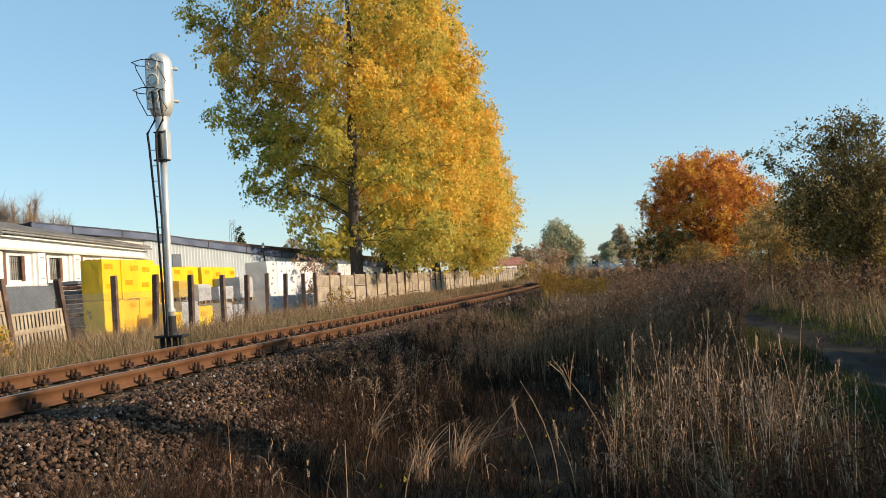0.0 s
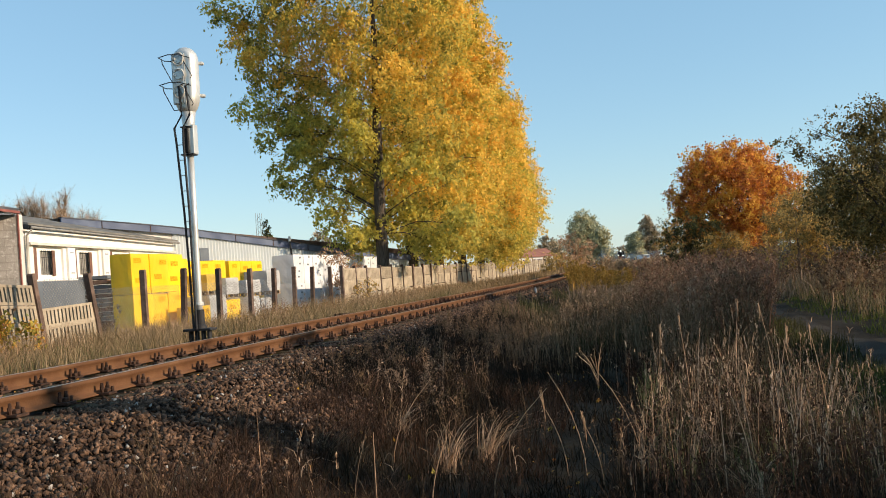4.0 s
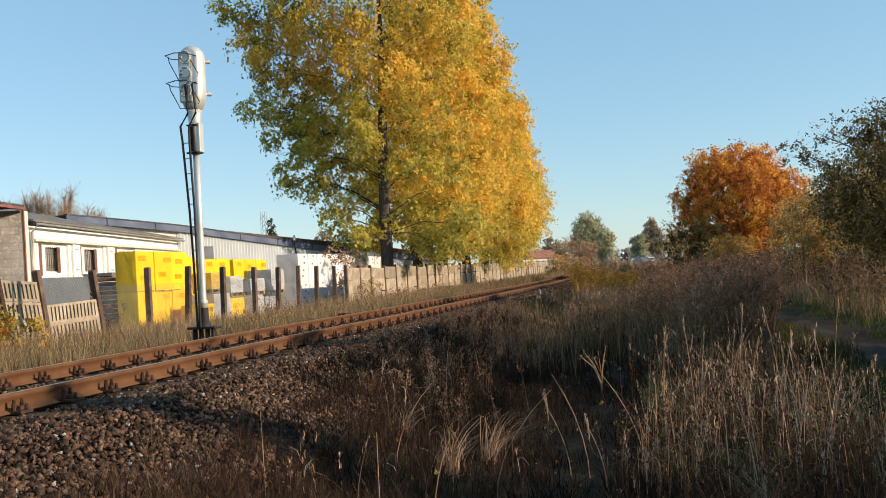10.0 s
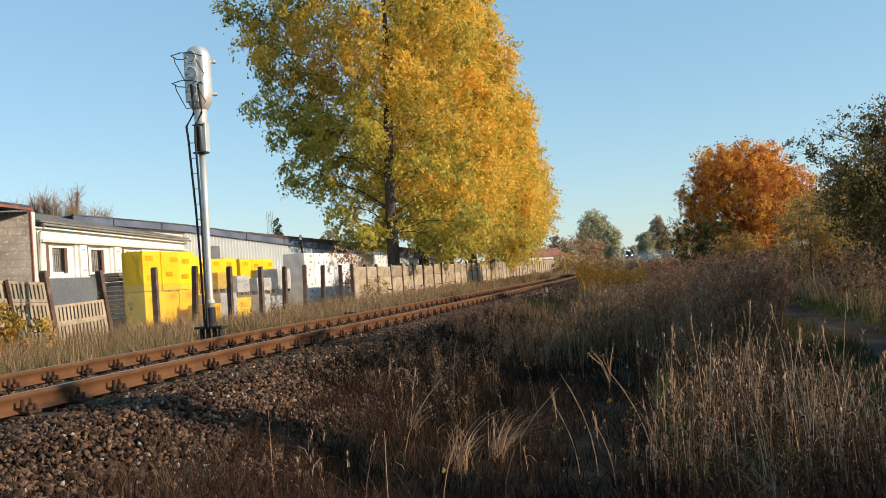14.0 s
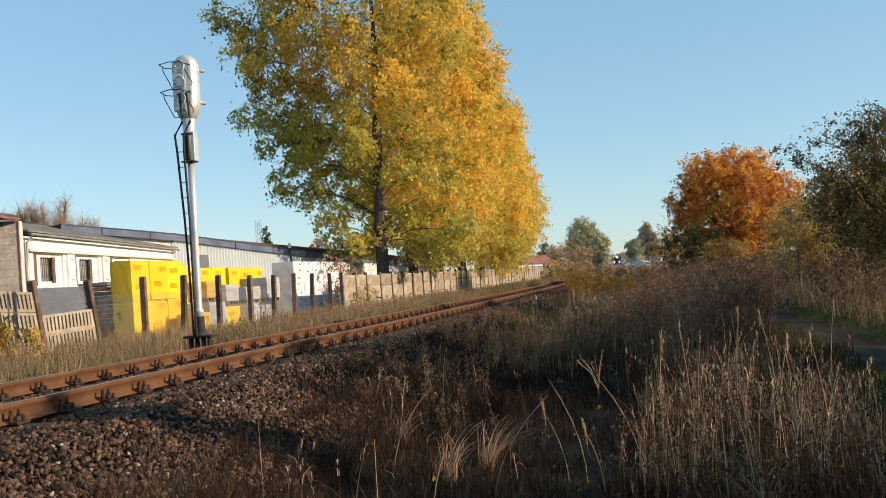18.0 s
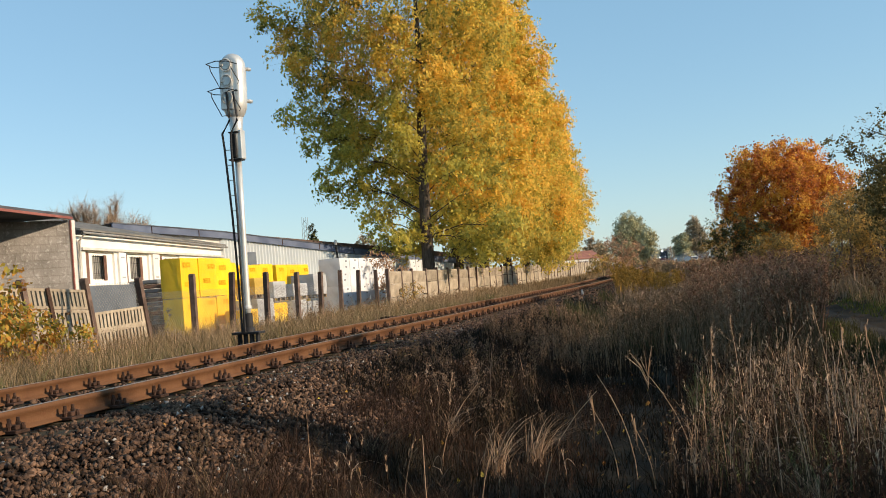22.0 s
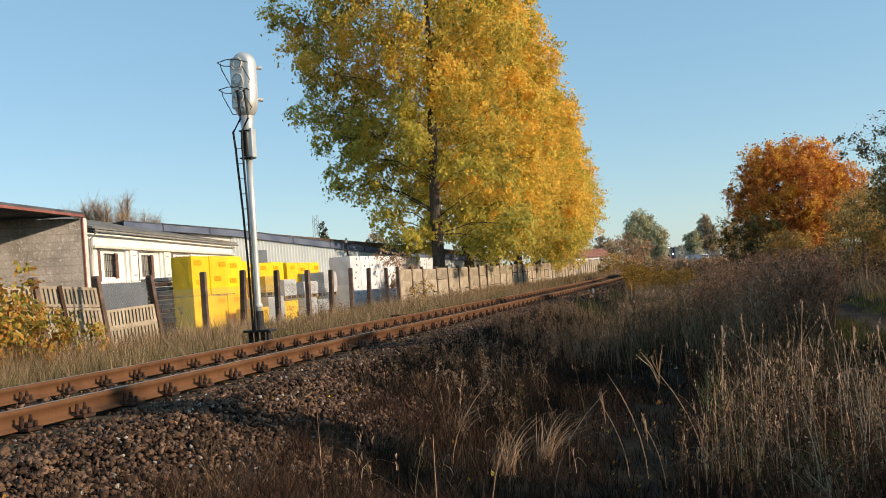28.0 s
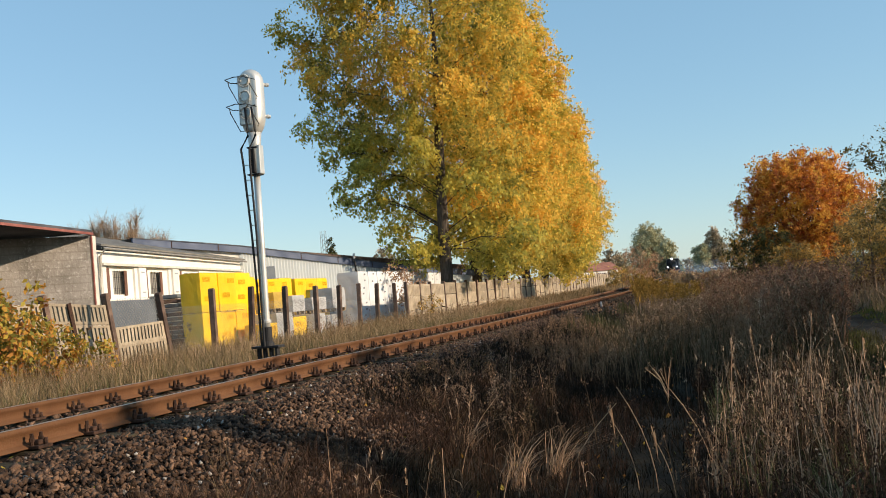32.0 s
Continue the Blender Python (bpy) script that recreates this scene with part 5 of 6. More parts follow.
def plume_patch(name, P, hmin, hmax, mat, label, curl=0.3, wide=0.008):
    """Dry grass stalks with feathery seed heads and a few curled leaves."""
    n = len(P)
    h = rng.uniform(hmin, hmax, n) * rng.uniform(0.7, 1.0, n)
    bend = rng.normal(0, 0.13, (n, 2)) + np.where(rng.uniform(0, 1, (n, 1)) < 0.15, rng.normal(0, 0.45, (n, 2)), 0)
    pieces = [blades(P, h, rng.uniform(0.004, 0.0078, n), bend, 4, 0.03)]
    k = 9
    t = rng.uniform(0.82, 1.02, (n, k))
    C = np.repeat(P[:, None], k, 1) + np.stack([bend[:, None, 0] * h[:, None] * t ** 2, bend[:, None, 1] * h[:, None] * t ** 2, h[:, None] * (t - 0.03 * t ** 3)], -1)
    has = np.repeat(rng.uniform(0, 1, n) < 0.5, k)
    C = (C + rng.normal(0, 0.004, C.shape)).reshape(-1, 3)[has]
    pieces.append(blades(C, rng.uniform(0.03, 0.07, len(C)) * (1 + 2 * (curl > 0.5)), rng.uniform(0.5, 1.0, len(C)) * wide, rng.normal(0, curl, (len(C), 2)), 4, curl))
    m = n * 2
    i = rng.integers(0, n, m)
    s = rng.uniform(0.15, 0.7, m)
    B = P[i].copy()
    B[:, 2] += h[i] * s
    B[:, :2] += bend[i] * (h[i] * s ** 2)[:, None]
    pieces.append(blades(B, rng.uniform(0.06, 0.22, m), rng.uniform(0.004, 0.009, m), rng.normal(0, 0.9, (m, 2)), 4, 0.9))
    return tagged(new(name, quick(name, *merged(pieces), mat)), label, "grass", kind="stuff")


plume_patch("dry_stalks", spots(240, 5.4, 7.25, 6.2, 12.0, 1.0, 0.2, None, 11), 0.65, 1.15, M_STALK, "tall pale dry grass stalks with feathery heads")
plume_patch("ditch_stalks", spots(110, 3.0, 6.2, 4.4, 10, 1.0, 0.3, HOLLOW), 0.3, 0.7, M_STALK, "scattered pale dry stalks in the ditch")
weed_patch("stalk_undergrowth", spots(560, 5.2, 7.3, 5.2, 13, 1.0, 0.2, None, 20), 0.3, 0.7, M_RUSSET, "russet dead weeds under the dry stalks", 12, 0.022, 0.004)
sward("stalk_grass", spots(4500, 5.6, 7.3, 4.6, 12.5, 1.0, 0.12, None, 60), 0.2, 0.5, 0.007, 0.22, M_TANGRASS, "dense tan dead grass round the dry stalks")
sward("ditch_tan_grass", spots(2200, 2.2, 4.2, 4.0, 7.5, 1.0, 0.06, HOLLOW), 0.12, 0.4, 0.005, 0.4, M_TANGRASS, "tan tufts of dead grass in the ditch")
sward("stalk_green_grass", spots(1800, 5.4, 7.2, 5.5, 13, 1.0, 0.14, None, 50), 0.2, 0.6, 0.008, 0.25, M_VERGEGREEN, "olive green grass among the dry stalks")
plume_patch("curled_plumes", spots(170, 5.7, 7.3, 13.5, 19, 1.0, 0.3, BEYOND), 1.35, 1.85, M_REED, "pale curled plumes over the reddish weeds", 0.9, 0.02)
plume_patch("mid_stalks", spots(900, 3.4, 7.1, 13, 40, 1.1, 0.4), 0.8, 1.45, M_REED, "pale stalks with seed heads among the tall weeds")

# arching tufts of pale grass
def grass_tuft(x, y, n, h, sweep, dull):
    z = float(ground_z(x, y))
    base = np.stack([rng.normal(0, 0.06, n), rng.normal(0, 0.06, n), np.full(n, -0.02)], -1)
    bend = rng.normal(0, 0.4, (n, 2)) + np.array([sweep, 0.0])
    V, F = blades(base, rng.uniform(0.45, 1.0, n) * h, rng.uniform(0.004, 0.008, n), bend, 5, 0.25)
    ob = tagged(new("grass_tuft", quick("grass_tuft", V, F, M_REDWEED if dull else M_STALK)), "russet tuft of dead grass in the ditch" if dull else "arching tuft of pale withered grass in the ditch", "grass tuft", "grass tufts")
    ob.matrix_world = pose(x, y, z)


for x, y, n, h, sweep, dull in ((-1.75, 7.9, 80, 0.62, 0.5, 0), (-1.5, 8.5, 75, 0.7, 0.6, 0), (-2.3, 8.6, 80, 0.45, 0.3, 0), (-2.5, 7.4, 80, 0.36, 0.3, 1), (-2.7, 5.8, 90, 0.32, 0.1, 1),
                                (-3.1, 5.1, 90, 0.3, 0.0, 1), (-2.9, 9.6, 70, 0.45, 0.4, 1), (0.6, 6.6, 80, 0.5, -0.1, 0), (-0.9, 5.5, 70, 0.4, 0.2, 1), (-2.1, 5.5, 90, 0.35, 0.1, 1), (-1.9, 6.6, 90, 0.4, 0.2, 1)):
    grass_tuft(x, y, n, h, sweep, dull)

# plumed grass stalks that stand out singly
def plumed_stalk(x, y, h, bx, by, head):
    z = float(ground_z(x, y))
    th = thing("plumed_stalk" if head else "bare_stalk", pose(x, y, z), "single tall dry stalk with a feathery seed head" if head else "single pale bent dry stalk", "dry stalk", "single dry stalks")
    pts = [(bx * h * s ** 2, by * h * s ** 2, h * s) for s in np.linspace(-0.02, 1, 6)]
    part("stem", tubes("stem", [(pts, np.linspace(0.0042, 0.002, 6))], M_STALK, 4), None, th)
    if head:
        t = np.array(pts[-1])
        lines = []
        for k in range(9):
            a = rng.uniform(0, 6.28)
            wide = 0.045 if head > 1.2 else 0.012
            d = np.array([math.cos(a) * wide + bx * 0.06, math.sin(a) * wide, 0.05 + 0.05 * rng.uniform()]) * head
            lines.append(([t - (0, 0, 0.015 * k), t + d * 0.6, t + d * rng.uniform(1.1, 1.6)], [0.0025, 0.003, 0.0015]))
        C = np.concatenate([np.array(l[0][-1])[None] + rng.normal(0, 0.008, (4, 3)) for l in lines])
        if head <= 1.2:                    # a narrow ear
            C[:, 2] -= rng.uniform(0.0, 0.16, len(C))
            C[:, :2] = t[:2] + (C[:, :2] - t[:2]) * 0.6
        V1, F1 = merged([tube_arrays(p, r, 3) for p, r in lines])
        part("seed_head", quick("seed_head", *merged([(V1, F1), leaf_quads(C, np.full(len(C), 0.012))]), M_STALK), None, th)


for x, y, h, bx, by, hd in ((-0.15, 8.0, 0.82, -0.37, 0.0, 1.5), (-0.75, 8.0, 0.55, -0.29, 0.1, 1.1), (-0.6, 8.0, 0.85, -0.3, 0, 0), (-0.45, 7.7, 0.45, -0.25, 0.1, 1.0), (0.02, 8.9, 1.0, 0.05, 0, 0.6),
                            (0.3, 9.0, 1.1, -0.05, 0, 0.5), (0.7, 9.2, 1.15, 0.06, 0, 0.6), (1.1, 9.5, 1.1, -0.1, 0, 0.5), (1.6, 9.8, 1.15, 0.08, 0, 0.6), (-1.75, 5.9, 0.6, 0.0, 0.05, 0),
                            (-1.5, 6.3, 0.5, 0.2, 0.1, 0), (-2.1, 7.6, 0.7, 0.5, 0, 0), (-1.2, 7.0, 0.8, 0.55, 0, 0), (0.9, 8.0, 1.0, 0.12, 0, 0.7), (1.35, 8.4, 0.95, -0.1, 0, 0.5)):
    plumed_stalk(x, y, h, bx, by, hd)


# ---- trees ----
def clump_points(n, c, r, shell=0.55):
    d = rng.normal(0, 1, (n, 3))
    d /= np.linalg.norm(d, axis=1)[:, None]
    return np.asarray(c) + d * (rng.uniform(shell, 1.0, n) ** 0.8)[:, None] * np.asarray(r)


def unit(v):
    return v / (np.linalg.norm(v, axis=1)[:, None] + 1e-9)


def sprays(n, c, r, leaf, droop, per=24):
    """Leaves gathered on short hanging shoots over a bough: places and the way that each leaf faces."""
    m = max(3, n // per)
    d = unit(rng.normal(0, 1, (m, 3)))
    base = c + d * (rng.uniform(0.12, 1.0, m) ** 0.55)[:, None] * r
    axis = unit(d * (1, 1, 0.6) + rng.normal(0, 0.4, (m, 3)) - np.array([0, 0, droop * 1.6]))
    length = np.clip(rng.uniform(0.2, 0.5, m) * r.mean(), 2.5 * leaf, 0.9)
    face = unit(d + rng.normal(0, 0.7, (m, 3)) + (0, 0, 0.3))
    t = rng.uniform(-0.3, 1.0, (m, per))
    C = base[:, None] + axis[:, None] * (t * length[:, None])[..., None] + rng.normal(0, 1, (m, per, 3)) * (leaf * 0.45 + 0.10 * length[:, None, None])
    return C.reshape(-1, 3), np.repeat(face, per, 0)


def leaf_faces(C, size, face, pointed, loose=0.45):
    """Leaves, long rhombs near by or single triangles in the far crowns, that roughly share the facing of their shoot."""
    n = len(C)
    nrm = unit(face + rng.normal(0, loose, (n, 3)))
    down = rng.normal(0, 0.8, (n, 3)) - np.array([0, 0, 1.0])
    a = unit(down - nrm * (down * nrm).sum(1)[:, None])
    b = np.cross(nrm, a)
    s = np.asarray(size)[:, None]
    if pointed:
        V = np.stack([C + a * s * 0.68, C + b * s * 0.36 - a * s * 0.1, C - a * s * 0.5, C - b * s * 0.36 - a * s * 0.1], 1)
        return V.reshape(-1, 3), np.arange(n * 4).reshape(n, 4)
    V = np.stack([C + a * s * 0.6, C + b * s * 0.5 - a * s * 0.36, C - b * s * 0.5 - a * s * 0.4], 1)
    return V.reshape(-1, 3), np.arange(n * 3).reshape(n, 3)


def grow_tree(name, at, height, trunk_r, clumps, leaves, leaf, mat, label, category="tree", group="", lean=(0, 0), twigs=5, gap=0.36, gap_scale=0.9, bark=None, first=0.18, droop=0.3, steep=0.8, limb=0.34, mat2=None):
    """Trunk, a limb to every bough of the crown, twigs in the bough, and leaves on shoots with gaps between. A bough with a third entry bears leaves of the second material."""
    bark = bark or M_BARK
    th = thing(name, pose(*at), label, category, group)
    top = np.array([lean[0] * height, lean[1] * height, height * 0.92])
    zs = np.linspace(-0.03, 1, 9)
    tp = np.array([[top[0] * max(s, 0) ** 1.5 + 0.01 * height * math.sin(5 * s + at[0]) * max(s, 0), top[1] * max(s, 0) ** 1.5, top[2] * s] for s in zs])
    rr = trunk_r * np.array([1.35, 1.0, 0.9, 0.8, 0.68, 0.54, 0.4, 0.25, 0.08])
    part("trunk", tubes("trunk", [(tp, rr)], bark, 12), None, th)
    total = sum(np.prod(q[1]) ** 0.72 for q in clumps)
    crowns, twig_lines = ([], []), []
    for c, r, *other in clumps:
        c, r = np.array(c, float), np.array(r, float)
        s = np.clip((c[2] - steep * np.hypot(c[0] - top[0] * 0.5, c[1])) / top[2], first, 0.93)
        p0 = np.array([np.interp(s, zs, tp[:, i]) for i in range(3)])
        r0 = float(np.interp(s, zs, rr)) * limb
        mid = p0 * 0.5 + c * 0.5 + np.array([0, 0, 0.10 * np.linalg.norm(c - p0)])
        part("limb", tubes("limb", [([p0, p0 * 0.75 + mid * 0.25 + (0, 0, 0.02), mid, c * 0.7 + mid * 0.3, c], [r0, r0 * 0.8, r0 * 0.6, r0 * 0.42, r0 * 0.2])], bark, 6), None, th)
        for q in clump_points(twigs, c, r * 0.95, 0.7):
            b0 = mid + (c - mid) * rng.uniform(0.1, 0.9)
            twig_lines.append(([b0, (b0 + q) / 2 + rng.normal(0, 0.04, 3) * r, q], [r0 * 0.28, r0 * 0.16, r0 * 0.04]))
        crowns[1 if other else 0].append(sprays(int(leaves * np.prod(r) ** 0.72 / total), c, r, leaf, droop))
    tagged(part("fine_twig_work", tubes("fine_twig_work", twig_lines, bark, 4), None, th), kind="stuff")
    for found, m in zip(crowns, (mat, mat2)):
        if found:
            C, face = np.concatenate([q[0] for q in found]), np.concatenate([q[1] for q in found])
            keep = (wavy(C[:, 0] + C[:, 2] * 0.7, C[:, 1] - C[:, 2] * 0.4, gap_scale, at[0]) + 0.6 * wavy(C[:, 0] - C[:, 2], C[:, 1] + C[:, 0], gap_scale * 2.3, at[1])) > -1.0 + gap * rng.uniform(0.4, 1.6, len(C))
            C, face = C[keep], face[keep]
            part("crown", quick("crown", *leaf_faces(C, rng.uniform(0.6, 1.25, len(C)) * leaf, face, math.hypot(at[0], at[1]) < 56), m), None, th)
    return th


def crown_of(n, height, radius, z0, rnd, taper=1.0, flat=1.0, lean=0.0):
    """Clumps filling a crown outline: narrow below, full in the middle, rounded above."""
    out = []
    for k in range(n):
        f = (k + 0.5) / n
        z = z0 + (height - z0) * f
        w = radius * (math.sin(math.pi * min(1, f * 0.9 + 0.12)) ** 0.6) * (1 - (1 - taper) * f)
        a = k * 2.4 + rnd.uniform(-0.5, 0.5)
        d = w * rnd.uniform(0.35, 0.72)
        s = radius * rnd.uniform(0.34, 0.5) * (1 - 0.35 * f)
        out.append(((math.cos(a) * d + lean * z, math.sin(a) * d * flat, z), (s, s * flat, s * rnd.uniform(0.8, 1.2))))
    return out


rnd = random.Random(5)
POP = "row of old poplars"
# the nearest poplar: broad, greener and leaning out over the yard
# boughs as (x, y, z, radius) from the foot of the trunk: the lower ones still green
LOWER_BOUGHS = ((-6.9, 0, 11.5, 1.16), (-5.6, 1.4, 11.2, 0.99), (-3.3, 0, 10, 1.52), (-3.4, -1.4, 8.3, 1.17), (-5.1, 0, 7.2, 1.15), (-2.7, 1.4, 7.8, 1.29), (-0.6, -1.4, 10, 1.47), (-0.4, 0, 8.1, 1.31),
                (-1.1, 1.4, 6.2, 1.16), (-0.2, 0.6, 4, 1.06), (-2.2, 0, 3.8, 0.94), (-1.5, 1.4, 3.2, 0.83), (1.7, 1.0, 3.4, 1.0), (1.8, 1.4, 5.1, 1.33), (2.6, 0, 3.1, 1.04), (2.3, -1.4, 7, 1.44), (4.2, 0, 3.9, 1.22), (-4.6, 0.6, 8.9, 1.1), (-5.9, -0.6, 9.9, 0.9), (-4.0, -0.4, 9.8, 1.1), (-0.4, -2.4, 8.8, 1.0), (-4.2, 0.4, 6.9, 0.9), (-3.3, -0.6, 6.6, 0.9), (-2.2, -1.2, 5.3, 0.9), (-2.9, 0, 4.7, 0.8), (-1.3, -0.9, 3.7, 0.9), (-0.3, -2.3, 10.8, 1.0))
UPPER_BOUGHS = ((-8, 0, 17, 1.3), (-6.6, 1.4, 16, 1.82), (-3.6, 0, 15, 1.85), (-5.7, -1.4, 13.2, 1.32), (-4.7, 1.4, 12.7, 1.57), (-1.2, -1.4, 14.6, 1.69), (-2.2, 0, 12.5, 1.64), (1.2, 1.4, 10, 1.65), (1.2, -1.4, 12, 1.7), (2.7, 1.4, 12.4, 1.77), (1, 1.4, 15.5, 1.85),
                (3.9, 0, 14.7, 1.6), (3.7, 0, 8.9, 1.59), (3.6, 1.4, 6.2, 1.44), (-5.7, 0, 19.5, 1.87), (-2.7, 0, 19, 2.1), (0.6, 1.4, 19.6, 2.12), (-0.7, 0, 22, 2.08), (2.5, 0, 22, 2.05), (4.4, -1.4, 17.8, 1.8), (-7.4, -0.6, 14.6, 1.0), (-4.6, 0, 17.4, 1.5), (-0.3, -2.4, 12.9, 1.1), (0.1, -2.3, 15.4, 1.2))
c1 = [((x, y, z), (r, r * 1.15, r), 1) for x, y, z, r in LOWER_BOUGHS] + [((x, y, z), (r, r * 1.15, r)) for x, y, z, r in UPPER_BOUGHS]
grow_tree("poplar", (-14.2, 52.0, -0.3), 22, 0.36, c1, 96000, 0.19, M_POPLAR_MIX, "old poplar with yellowing green leaves and drooping branches", "tree", POP, (0.02, 0), 9, 0.52, 0.9, None, 0.18, 0.5, 0.45, 0.14, M_POPLAR_GREEN)
for x, y, h, r, seed in ((-14.6, 60.5, 24, 5.0, 11), (-14.6, 68.5, 22.5, 5.5, 12), (-14.8, 78.5, 20, 5.9, 13), (-15.0, 89.0, 18, 5.6, 14), (-15.5, 100, 16, 5.2, 15)):
    rn = random.Random(seed)
    cl = [(c, (q[0] * 0.82, q[1] * 0.82, q[2] * 1.25)) if c[2] > 5 + 2.5 * rn.random() else ((c[0] * 0.8, c[1] * 0.8, c[2]), (q[0] * 0.85, q[1] * 0.85, q[2] * 0.9), 1) for c, q in crown_of(34, h, r, 3.8, rn, 0.98)]
    cl = [((c[0] + 1.4, c[1], c[2]), *q) for c, *q in cl]
    grow_tree("poplar", (x, y, float(ground_z(x, y))), h, 0.38, cl, 76000, 0.19, M_POPLAR_GOLD, "tall golden-yellow autumn poplar beside the yard fence", "tree", POP, (0.01, 0), 6, 0.3, 0.9, None, 0.15, 0.25, 1.7, 0.22, M_POPLAR_LOW)

# across the path: an orange maple, a dull green fruit tree and lower growth
mr_ = random.Random(21)
mc = []
for k in range(46):                        # masses of leaf over a rounded crown
    a, f = k * 2.4, (k + 0.5) / 46
    el = math.asin(min(1, 1.85 * f - 0.87))
    d = mr_.uniform(0.62, 0.86)
    s = mr_.uniform(0.75, 1.3)
    mc.append(((4.5 * math.cos(el) * math.cos(a) * d, 4.5 * math.cos(el) * math.sin(a) * d, 5.0 + 3.9 * math.sin(el) * d), (s * 1.1, s * 1.1, s)))
mc += [((1.6 * math.cos(a), 1.6 * math.sin(a), 2.6 + 0.5 * math.sin(3 * a)), (1.3, 1.3, 1.0)) for a in (0.3, 1.6, 2.9, 4.2, 5.5)]
grow_tree("maple", (5.9, 70, float(ground_z(5.9, 70))), 8.4, 0.22, mc, 80000, 0.145, M_MAPLE, "round maple in orange and rust autumn leaf", "tree", "", (0, 0), 8, 0.5, 1.1)
fc = crown_of(26, 4.7, 2.6, 1.5, random.Random(31), 0.95) + [((-2.5, -0.3, 4.1), (0.55, 0.6, 0.4)), ((-1.9, 0, 4.6), (0.5, 0.6, 0.4)), ((-0.9, 0.2, 4.7), (0.8, 0.8, 0.5)), ((-0.3, 0, 5.0), (0.7, 0.7, 0.45)), ((0.3, 0.4, 4.6), (1.0, 1.0, 0.6)), ((-1.4, -0.4, 3.4), (1.0, 1.0, 0.8)), ((-0.4, 0.2, 3.4), (1.2, 1.2, 1.0)), ((0.9, -0.2, 3.6), (1.2, 1.2, 1.0)), ((-1.2, 0.3, 2.4), (0.9, 0.9, 0.8)), ((0.6, 0.3, 2.5), (1.0, 1.0, 0.9))]
grow_tree("fruit_tree", (6.7, 29.0, float(ground_z(6.7, 29.0))), 5.0, 0.13, fc, 50000, 0.075, M_FRUITLEAF, "scrubby fruit tree with dull olive leaves and a forked trunk", "tree", "", (0.03, 0), 12, 0.6, 1.7)
SCRUB = "bushes along the path"
def bush(x, y, h, r, n, leaf, mat, label, seed, gap=0.3, clumps=9, name="bush", group=SCRUB, foot=0.22):
    rn = random.Random(seed)
    cl = []
    for k in range(clumps):
        a, f = rn.uniform(0, 6.28), (k + 0.5) / clumps
        d = r * rn.uniform(0.2, 0.75)
        s = r * rn.uniform(0.3, 0.5)
        cl.append(((math.cos(a) * d, math.sin(a) * d, h * (foot + (0.9 - foot) * f)), (s, s, min(s, h * 0.3))))
    return grow_tree(name, (x, y, float(ground_z(x, y))), h, 0.035 * h / 2, cl, n, leaf, mat, label, "bush", group, (0, 0), 6, gap, 2.2, M_TWIG, 0.05)


bush(9.2, 47, 4.4, 2.6, 14000, 0.10, M_OLIVELEAF, "tall olive-yellow bush in autumn leaf", 41, foot=0.45)
bush(9.0, 37, 3.9, 2.2, 14000, 0.085, M_OLIVELEAF, "olive-yellow shrub beside the bank", 42, foot=0.45)
bush(8.6, 32, 2.9, 1.5, 4200, 0.08, M_OLIVELEAF, "thin yellowing shrub beside the bank", 43, 0.45)
bush(6.9, 41, 4.0, 1.9, 12000, 0.08, M_OLIVELEAF, "olive-gold shrub beside the path", 55, foot=0.45)
bush(5.5, 38.5, 2.9, 1.3, 7000, 0.08, M_OLIVELEAF, "yellowing shrub beside the path", 56)
bush(7.6, 33.5, 3.4, 1.6, 9000, 0.075, M_OLIVELEAF, "olive-gold shrub beside the fruit tree", 58, foot=0.45)
bush(4.9, 64, 2.5, 1.9, 8000, 0.1, M_OLIVELEAF, "low olive bush at the foot of the maple", 66)
bush(8.3, 61, 3.8, 2.2, 10000, 0.1, M_OLIVELEAF, "olive-gold bush beside the maple", 67)
bush(7.4, 27.0, 3.0, 1.3, 6000, 0.07, M_OLIVELEAF, "olive-gold shrub before the fruit tree", 69, foot=0.45)
bush(7.0, 74, 3.4, 3.0, 8000, 0.12, M_DARKLEAF, "dark low bush behind the maple", 70)
# shrubs out of view, added and sized to throw shade on ditch and ballast
for y, h, r, n, seed in ((15.4, 5.1, 2.0, 11500, 46), (12.9, 5.3, 1.7, 11500, 47), (10.7, 5.2, 1.1, 2200, 60), (8.6, 2.4, 1.5, 2200, 48), (6.5, 5.7, 0.5, 5000, 53), (5.6, 2.2, 1.9, 3500, 49), (2.0, 2.3, 2.0, 6500, 57), (-2.0, 2.3, 2.0, 6500, 59)):
    bush(7.6 + 0.3 * math.sin(y), y, h, r, n, 0.10, M_DARKLEAF, "unseen dark shrub added to shade ditch and ballast", seed, 0.1)
# low shrubs out of view, added to shade the path below the stalks
for y, h, n, seed in ((8.9, 1.9, 4500, 74), (11.2, 2.1, 5000, 75), (13.4, 2.2, 5000, 76)):
    bush(6.9 + 0.3 * math.sin(2 * y), y, h, 1.35, n, 0.10, M_DARKLEAF, "unseen low shrub added to shade the path", seed, 0.05, 10)
bush(2.45, 66, 4.2, 2.3, 12000, 0.10, M_DARKLEAF, "grey-green bush under the maple", 50)
bush(3.0, 84, 4.2, 2.2, 9000, 0.12, M_OLIVELEAF, "grey-green bush along the line", 51)
bush(12.5, 54, 5.6, 3.0, 14000, 0.11, M_OLIVELEAF, "olive-yellow thicket on the bank", 52)
